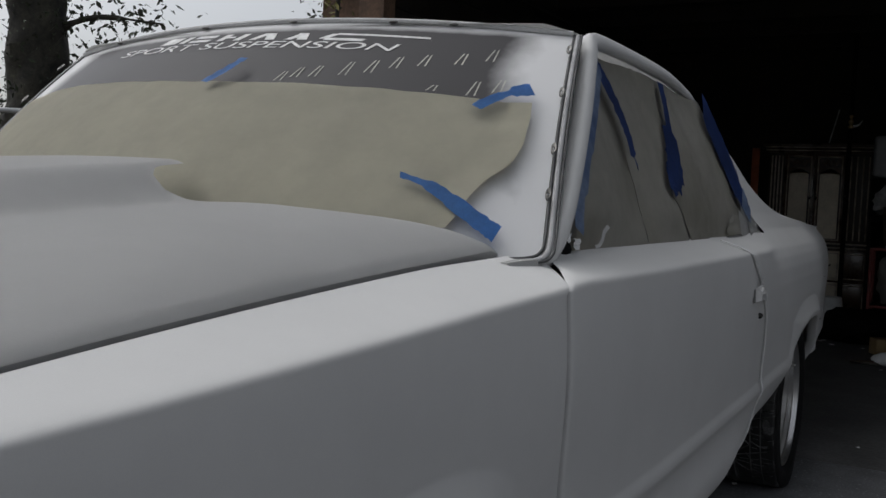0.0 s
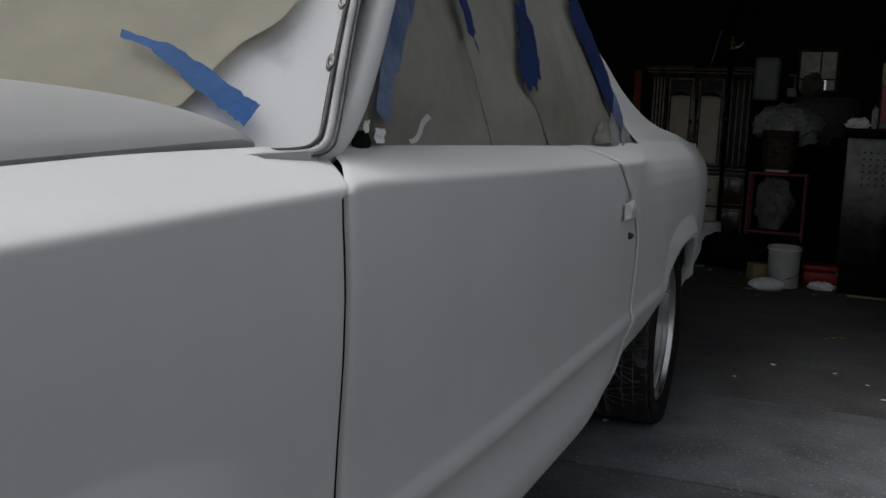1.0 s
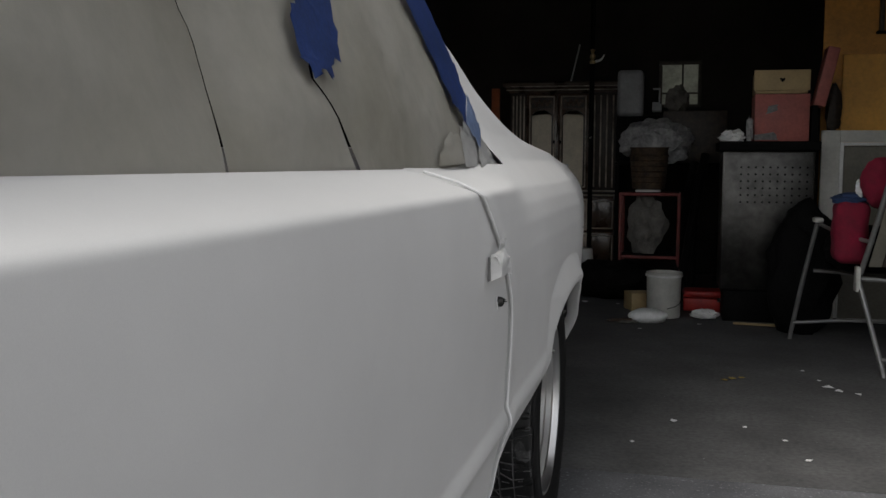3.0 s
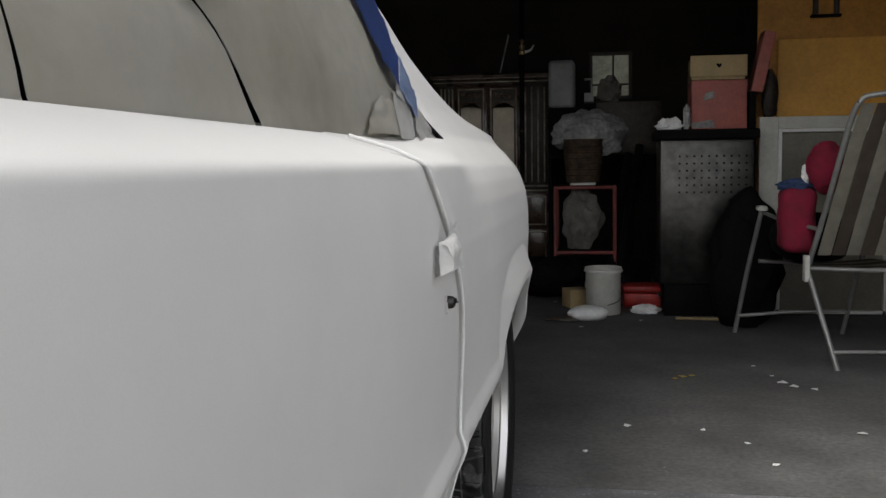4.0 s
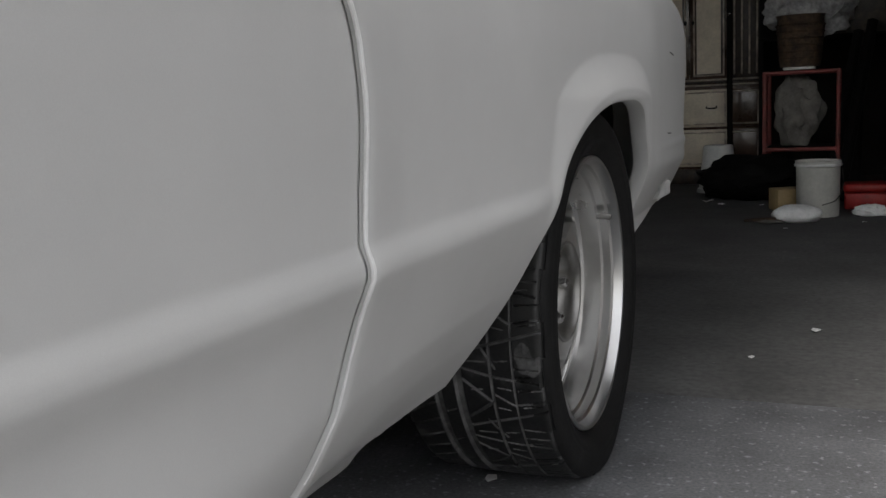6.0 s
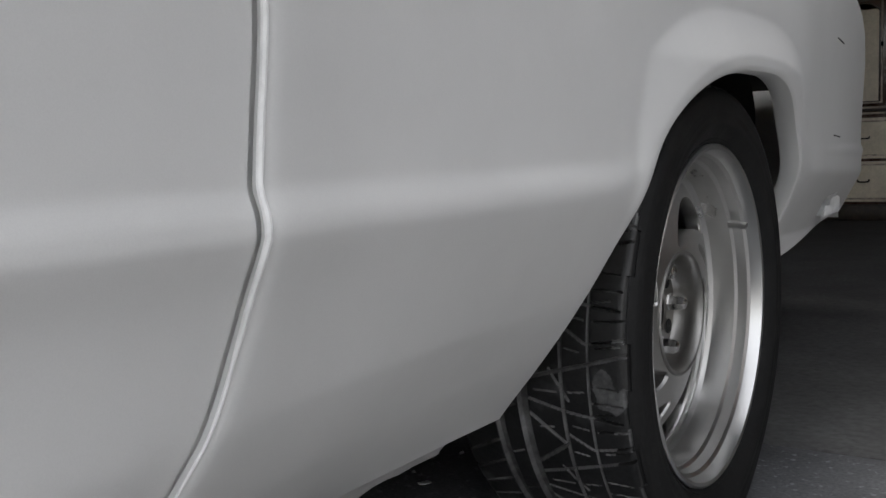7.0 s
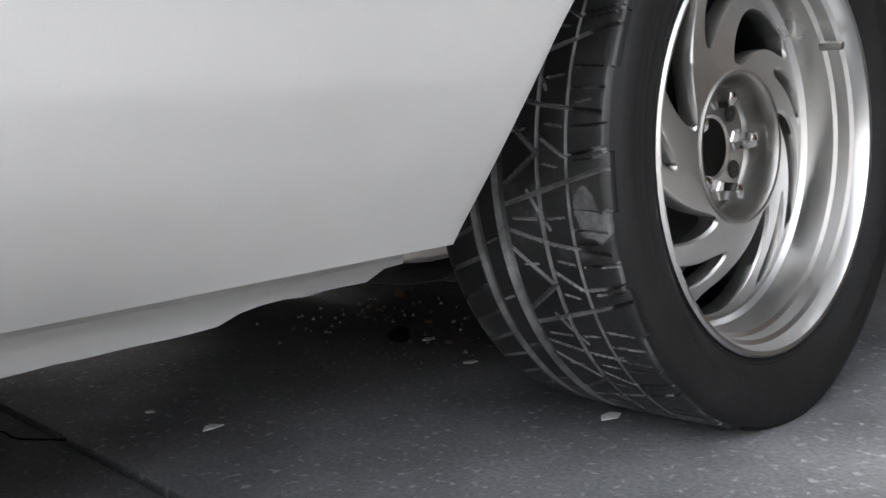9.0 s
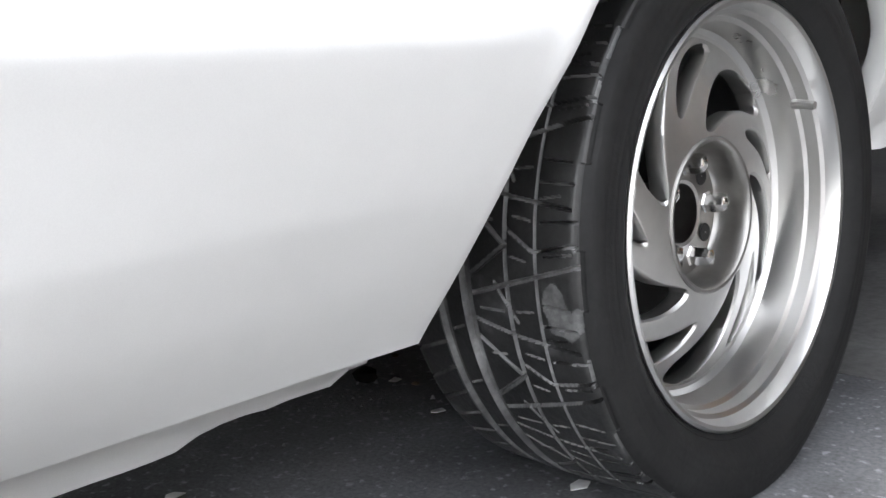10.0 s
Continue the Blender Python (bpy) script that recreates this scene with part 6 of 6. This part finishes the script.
pan = thing("framed_panel", (2.4, 3.80, 0), "white painted frame with a dim panel, leaning upright", "framed panel")
FX0, FX1, FZ1 = 2.005, 2.86, 1.20
part("stile", box(FX0, FX0 + 0.108, 3.76, 3.80, 0, FZ1, 0.004), WHITE, pan)
part("stile", box(FX1 - 0.108, FX1, 3.76, 3.80, 0, FZ1, 0.004), WHITE, pan)
part("rail", box(FX0 + 0.1085, FX1 - 0.1085, 3.76, 3.80, FZ1 - 0.072, FZ1, 0.004), WHITE, pan)
for a in ((FX0 + 0.109, FX0 + 0.130, 0.03, FZ1 - 0.073), (FX1 - 0.130, FX1 - 0.109, 0.03, FZ1 - 0.073)):
    part("bead", box(a[0], a[1], 3.752, 3.79, a[2], a[3], 0.003), WHITE_BR, pan, "bright white bead")
for z in (0.008, FZ1 - 0.094):
    part("bead", box(FX0 + 0.131, FX1 - 0.131, 3.752, 3.79, z, z + 0.02, 0.003), WHITE_BR, pan, "bright white bead")
part("panel", box(FX0 + 0.131, FX1 - 0.131, 3.782, 3.79, 0.03, FZ1 - 0.095, 0), MIRROR_DK, pan, "dim grey-green panel")

# folding lawn chair with a red jacket
chair = thing("lawn_chair", (2.25, 2.6, 0), "folding aluminium lawn chair with striped beige and brown webbing", "chair")
W = 0.56
AX, AY, BX, BY = 1.786, 3.10, 2.105, 2.14


def chair_tube(name, pts, r=0.0125):
    part(name, tube(bend(pts, 5), r, 10), TUBE, chair)


for dx in (0, W):
    chair_tube("leg", [(AX + dx, AY, 0.0), (1.835 + dx, 3.0, 0.35), (1.885 + dx, 2.88, 0.68)])
    chair_tube("leg", [(BX + dx, BY, 0.0), (2.05 + dx, 2.24, 0.24), (2.0 + dx, 2.34, 0.46)])
    part("joint_plate", box(1.99 + dx, 2.012 + dx, 2.30, 2.36, 0.38, 0.50, 0.004), WHITE, chair, "pale hinge plate")
    chair_tube("back_tube", [(2.02 + dx, 2.36, 0.46), (2.07 + dx, 2.24, 0.75), (2.125 + dx, 2.10, 1.10), (2.15 + dx, 2.06, 1.18)])
    part("arm_rest", box(1.862 + dx, 1.908 + dx, 2.82, 2.93, 0.68, 0.705, 0.008, 3), WHITE, chair, "pale plastic arm end")
    chair_tube("arm_tube", [(1.885 + dx, 2.90, 0.675), (1.96 + dx, 2.6, 0.64), (2.055 + dx, 2.29, 0.62)], 0.010)
chair_tube("stretcher", [(1.80, 3.06, 0.10), (2.1, 3.06, 0.125), (1.80 + W, 3.06, 0.13)], 0.010)
chair_tube("stretcher", [(2.092, 2.165, 0.08), (2.4, 2.165, 0.085), (2.092 + W, 2.165, 0.09)], 0.010)
chair_tube("seat_tube", [(2.0, 2.34, 0.44), (2.3, 2.34, 0.43), (2.0 + W, 2.34, 0.44)], 0.011)
chair_tube("seat_tube", [(1.87, 2.86, 0.42), (2.15, 2.86, 0.41), (1.87 + W, 2.86, 0.42)], 0.011)
chair_tube("top_tube", [(2.15, 2.06, 1.18), (2.2, 2.05, 1.21), (2.45, 2.05, 1.215), (2.15 + W, 2.06, 1.18)], 0.0125)
for k in range(9):
    x0, x1 = 0.02 + W * k / 9, 0.02 + W * (k + 0.94) / 9
    pts = [(2.03, 2.345, 0.50), (2.07, 2.235, 0.77), (2.11, 2.13, 1.03), (2.14, 2.062, 1.175)]
    part("back_web", grid([[(p[0] + x0, p[1] - 0.012, p[2]), (p[0] + (x0 + x1) / 2, p[1] - 0.017, p[2]), (p[0] + x1, p[1] - 0.012, p[2])] for p in bend(pts, 5)], thick=0.0015), WEB_BROWN if k in (1, 3, 5, 7) else WEB_LIGHT, chair, "woven webbing strap")
for k in range(6):
    t0, t1 = k / 6, (k + 0.9) / 6
    part("seat_web", grid([[(2.0 - 0.13 * t + s * W, 2.34 + 0.52 * t, 0.455 - 0.02 * t - 0.02 * math.sin(math.pi * s)) for s in (0.02, 0.3, 0.5, 0.7, 0.98)] for t in (t0, t1)], thick=0.0015), WEB_BROWN if k % 2 else WEB_LIGHT, chair, "woven webbing strap")
jacket = thing("jacket", (2.03, 2.5, 0.46), "red fleece jacket with navy trim slumped over the chair arm", "jacket")


def cloth_mass(c, s, seed, rough=0.24, sc=2.3):
    return lump(c, s, rough, sc, seed, 4)


roll_bm = box(1.905, 2.068, 2.40, 2.60, 0.495, 0.815, 0.055, 5)
bmesh.ops.subdivide_edges(roll_bm, edges=[e for e in roll_bm.edges if e.calc_length() > 0.06], cuts=5, use_grid_fill=True)
for v in roll_bm.verts:
    v.co += Vector((1, 0.6, 0.5)) * 0.016 * noise.noise(v.co * 9)
part("body", roll_bm, RED_CLOTH, jacket)
part("sleeve", cloth_mass((2.10, 2.44, 0.90), (0.085, 0.08, 0.125), 5, 0.14, 1.8), RED_CLOTH, jacket)
part("collar", cloth_mass((1.985, 2.50, 0.815), (0.085, 0.08, 0.035), 7, 0.3), BLUE_CLOTH, jacket, "navy collar band")
part("lining", cloth_mass((2.02, 2.46, 0.875), (0.022, 0.03, 0.045), 9, 0.4, 3), PAPER_WHITE, jacket, "white lining")
solo("dark_cushion", lump((2.1, 2.72, 0.55), (0.20, 0.18, 0.13), 0.12, 2, 9, 4, 0.44), BLACK, "black cushion on the chair seat", "cushion")

# a hairline crack that runs off the slab joint
solo("floor_crack", tube(bend([(0.14, -0.60, 0.0), (0.08, -0.64, 0.0), (0.02, -0.645, 0.0), (-0.07, -0.69, 0.0), (-0.2, -0.70, 0.0)], 5), 0.0022, 5), BLACK, "dark hairline crack in the concrete driveway", "crack")
# litter on the floor
rng = random.Random(4)


def chip(x, y, s, z=0.001):
    bm = bmesh.new()
    n = rng.randint(4, 6)
    a0 = rng.uniform(0, 6)
    bm.faces.new([bm.verts.new((x + s * rng.uniform(0.5, 1) * math.cos(a0 + 6.283 * k / n), y + s * rng.uniform(0.4, 1.2) * math.sin(a0 + 6.283 * k / n), z + rng.uniform(0.002, 0.3 * s))) for k in range(n)])
    bmesh.ops.triangulate(bm, faces=bm.faces[:])
    bmesh.ops.solidify(bm, geom=bm.faces[:], thickness=0.0012)
    return bm


near = [(1.60, 0.72, 0.022), (1.82, 1.86, 0.030), (1.86, 1.80, 0.024), (1.93, 1.76, 0.022), (1.80, 2.0, 0.016), (1.75, 2.2, 0.014), (1.16, 1.12, 0.020), (1.42, 1.10, 0.014), (1.02, 0.80, 0.012), (1.70, 0.30, 0.012), (1.55, 0.95, 0.012), (1.95, 1.1, 0.03), (2.0, 0.95, 0.02),
        (0.66, -0.13, 0.016), (0.25, 0.10, 0.012), (0.33, -0.05, 0.016), (0.27, -0.46, 0.016), (0.13, -0.478, 0.010), (0.16, 0.02, 0.014), (0.52, 4.25, 0.03), (0.43, 4.40, 0.05), (0.75, 4.2, 0.02), (0.95, 3.2, 0.018), (1.30, 3.45, 0.02)]
for x, y, s in near:
    solo("paper_chip", chip(x, y, s), PAPER_WHITE, "small pale scrap of paper on the concrete", "litter", "floor litter", smooth=0)
for x, y, s in ((1.415, 1.93, 0.030), (1.46, 1.97, 0.018), (1.38, 1.90, 0.02)):
    solo("dry_leaf", chip(x, y, s), YELLOW, "dry yellow leaf on the concrete floor", "leaf", "dry leaves", smooth=0)
for x, y, a in ((-0.19, 0.26, 0.020), (-0.12, 0.14, 0.010), (0.05, 0.12, 0.008), (0.20, 0.03, 0.008)):
    solo("dirt_clump", lump((x, y, a * 0.3), (a, a * 0.7, a * 0.45), 0.5, 4, int(x * 50), 2, 0.001), BROWN, "dark clump of dirt on the concrete", "dirt", "dirt clumps")
solo("dark_leaf", lump((0.118, -0.008, 0.012), (0.025, 0.018, 0.014), 0.5, 4, 2, 2, 0.001), BLACK, "dark dry leaf on the concrete under the car", "leaf", "dry leaves")
grit = bmesh.new()
for k in range(420):
    x, y = rng.gauss(0.25, 0.28), rng.gauss(0.15, 0.28)
    if k > 220:
        x, y = rng.uniform(0.8, 2.4), rng.uniform(-1.6, 3.0)
    s = rng.uniform(0.0007, 0.0024)
    if k < 70:
        x, y, s = rng.uniform(-0.25, 0.30), rng.gauss(0.08, 0.13), rng.uniform(0.0015, 0.0055)
    vs = [grit.verts.new((x + s * dx, y + s * dy, 0.0015 + s * dz)) for dx, dy, dz in ((1, 0, 0), (-0.6, 0.8, 0), (-0.5, -0.9, 0), (0.1, 0, 1.1))]
    for t in ((0, 1, 3), (1, 2, 3), (2, 0, 3), (0, 2, 1)):
        grit.faces.new([vs[i] for i in t])
tagged(part("grit", grit, CONCRETE, smooth=0), "grit and flakes scattered over the concrete", "grit", kind="stuff")


# ---- outdoors behind the car ----
def leaves(spots, n, spread, size, seed):
    r = random.Random(seed)
    bm = bmesh.new()
    for k in range(n):
        c = Vector(spots[r.randrange(len(spots))]) + Vector((r.gauss(0, spread), r.gauss(0, spread), r.gauss(0, spread)))
        a = Vector((r.uniform(-1, 1), r.uniform(-1, 1), r.uniform(-1, 1))).normalized()
        b = a.cross(Vector((r.uniform(-1, 1), r.uniform(-1, 1), r.uniform(-1, 1)))).normalized()
        s = size * r.uniform(0.6, 1.3)
        q = [bm.verts.new(c + a * s * i + b * s * 0.45 * j) for i, j in ((-1, 0), (-0.2, 1), (1, 0), (-0.2, -1))]
        bm.faces.new(q)
    return bm


tree = thing("tree", (-7.35, 3.0, -0.05), "old tree with a dark ivy-clad trunk and thin leafy twigs", "tree")
tp = [(-7.35, 3.0, -0.05), (-7.33, 3.0, 1.2), (-7.30, 3.02, 2.4), (-7.33, 3.0, 3.6), (-7.2, 3.05, 5.0)]
trunk = tube(bend(tp, 8), [0.33] * 12 + [0.30] * 12 + [0.26] * 9, 20)
for v in trunk.verts:
    n = noise.noise(v.co * 4) + 0.6 * noise.noise(v.co * 11)
    c = Vector((-7.33, 3.0, v.co.z))
    v.co += (v.co - c).normalized() * 0.07 * n
part("trunk", trunk, BARK, tree)
limbs = [[(-7.3, 3.0, 1.9), (-6.9, 3.25, 2.2), (-6.45, 3.5, 2.35)], [(-7.3, 3.0, 2.5), (-6.8, 3.3, 2.75), (-6.2, 3.7, 2.72)], [(-7.25, 3.0, 3.4), (-6.7, 3.3, 4.0), (-6.0, 3.7, 4.4)], [(-7.3, 3.0, 3.2), (-7.9, 2.6, 3.8), (-8.5, 2.2, 4.2)]]
for l in limbs:
    part("limb", tube(bend(l, 6), [0.05] * 4 + [0.03] * 5 + [0.012] * 4, 8), BARK, tree)
ivy = [(-7.33 + 0.28 * math.cos(a), 3.0 + 0.28 * math.sin(a), z) for a in np.linspace(0, 6.0, 9) for z in np.linspace(0.2, 4.6, 16)]
tagged(part("ivy", leaves(ivy, 2600, 0.08, 0.035, 1), LEAF, tree, "dark ivy leaves", smooth=0), kind="stuff")
crown = [p for l in limbs for p in bend(l, 6)[5:]] + [(-7.0, 3.2, 5.0), (-6.5, 3.2, 5.4), (-7.6, 3.0, 5.4)]
tagged(part("crown", leaves(crown, 900, 0.16, 0.045, 2), LEAF, tree, "sparse small leaves", smooth=0), kind="stuff")
tagged(part("crown", leaves([(-6.9, 3.2, 1.75), (-6.75, 3.25, 1.85), (-6.6, 3.35, 1.7), (-6.95, 3.1, 1.5)], 420, 0.10, 0.045, 3), LEAF, tree, "sparse small leaves", smooth=0), kind="stuff")
shrub = thing("climbing_plant", (-1.66, 0.40, 0), "yellow-green climbing plant beside the garage post", "plant")
part("stem", tube(bend([(-1.66, 0.40, 0), (-1.62, 0.38, 0.9), (-1.66, 0.40, 1.7), (-1.62, 0.4, 2.4)], 6), 0.012, 8), BARK, shrub)
tagged(part("leaves", leaves([(-1.64, 0.38, z) for z in np.linspace(0.5, 2.5, 14)], 420, 0.055, 0.022, 5), LEAF_YELLOW, shrub, "yellowing small leaves", smooth=0), kind="stuff")
tagged(part("leaves", leaves([(-1.78, 0.40, z) for z in np.linspace(1.7, 2.5, 8)], 160, 0.07, 0.02, 6), LEAF, shrub, "dark small leaves", smooth=0), kind="stuff")
fence = thing("fence", (-7.0, 2.2, -0.05), "chain-link fence with a grey galvanised top rail", "fence")
part("top_rail", tube([(-9.5, 0.3, 1.72), (-6.2, 3.4, 1.70), (-3.5, 5.9, 1.70)], 0.03, 10), GALV, fence)
for k in range(5):
    x, y = -9.0 + k * 1.3, 0.77 + k * 1.22
    part("post", tube([(x, y, -0.05), (x, y, 1.70)], 0.028, 10), GALV, fence)
hedge = leaves([(-9.6 + 0.35 * k, 0.9 + 0.33 * k, z) for k in range(18) for z in (0.3, 0.7, 1.1, 1.4)], 5200, 0.22, 0.06, 8)
tagged(solo("hedge", hedge, LEAF, "dark hedge growing behind the fence", "hedge", smooth=0), kind="stuff")
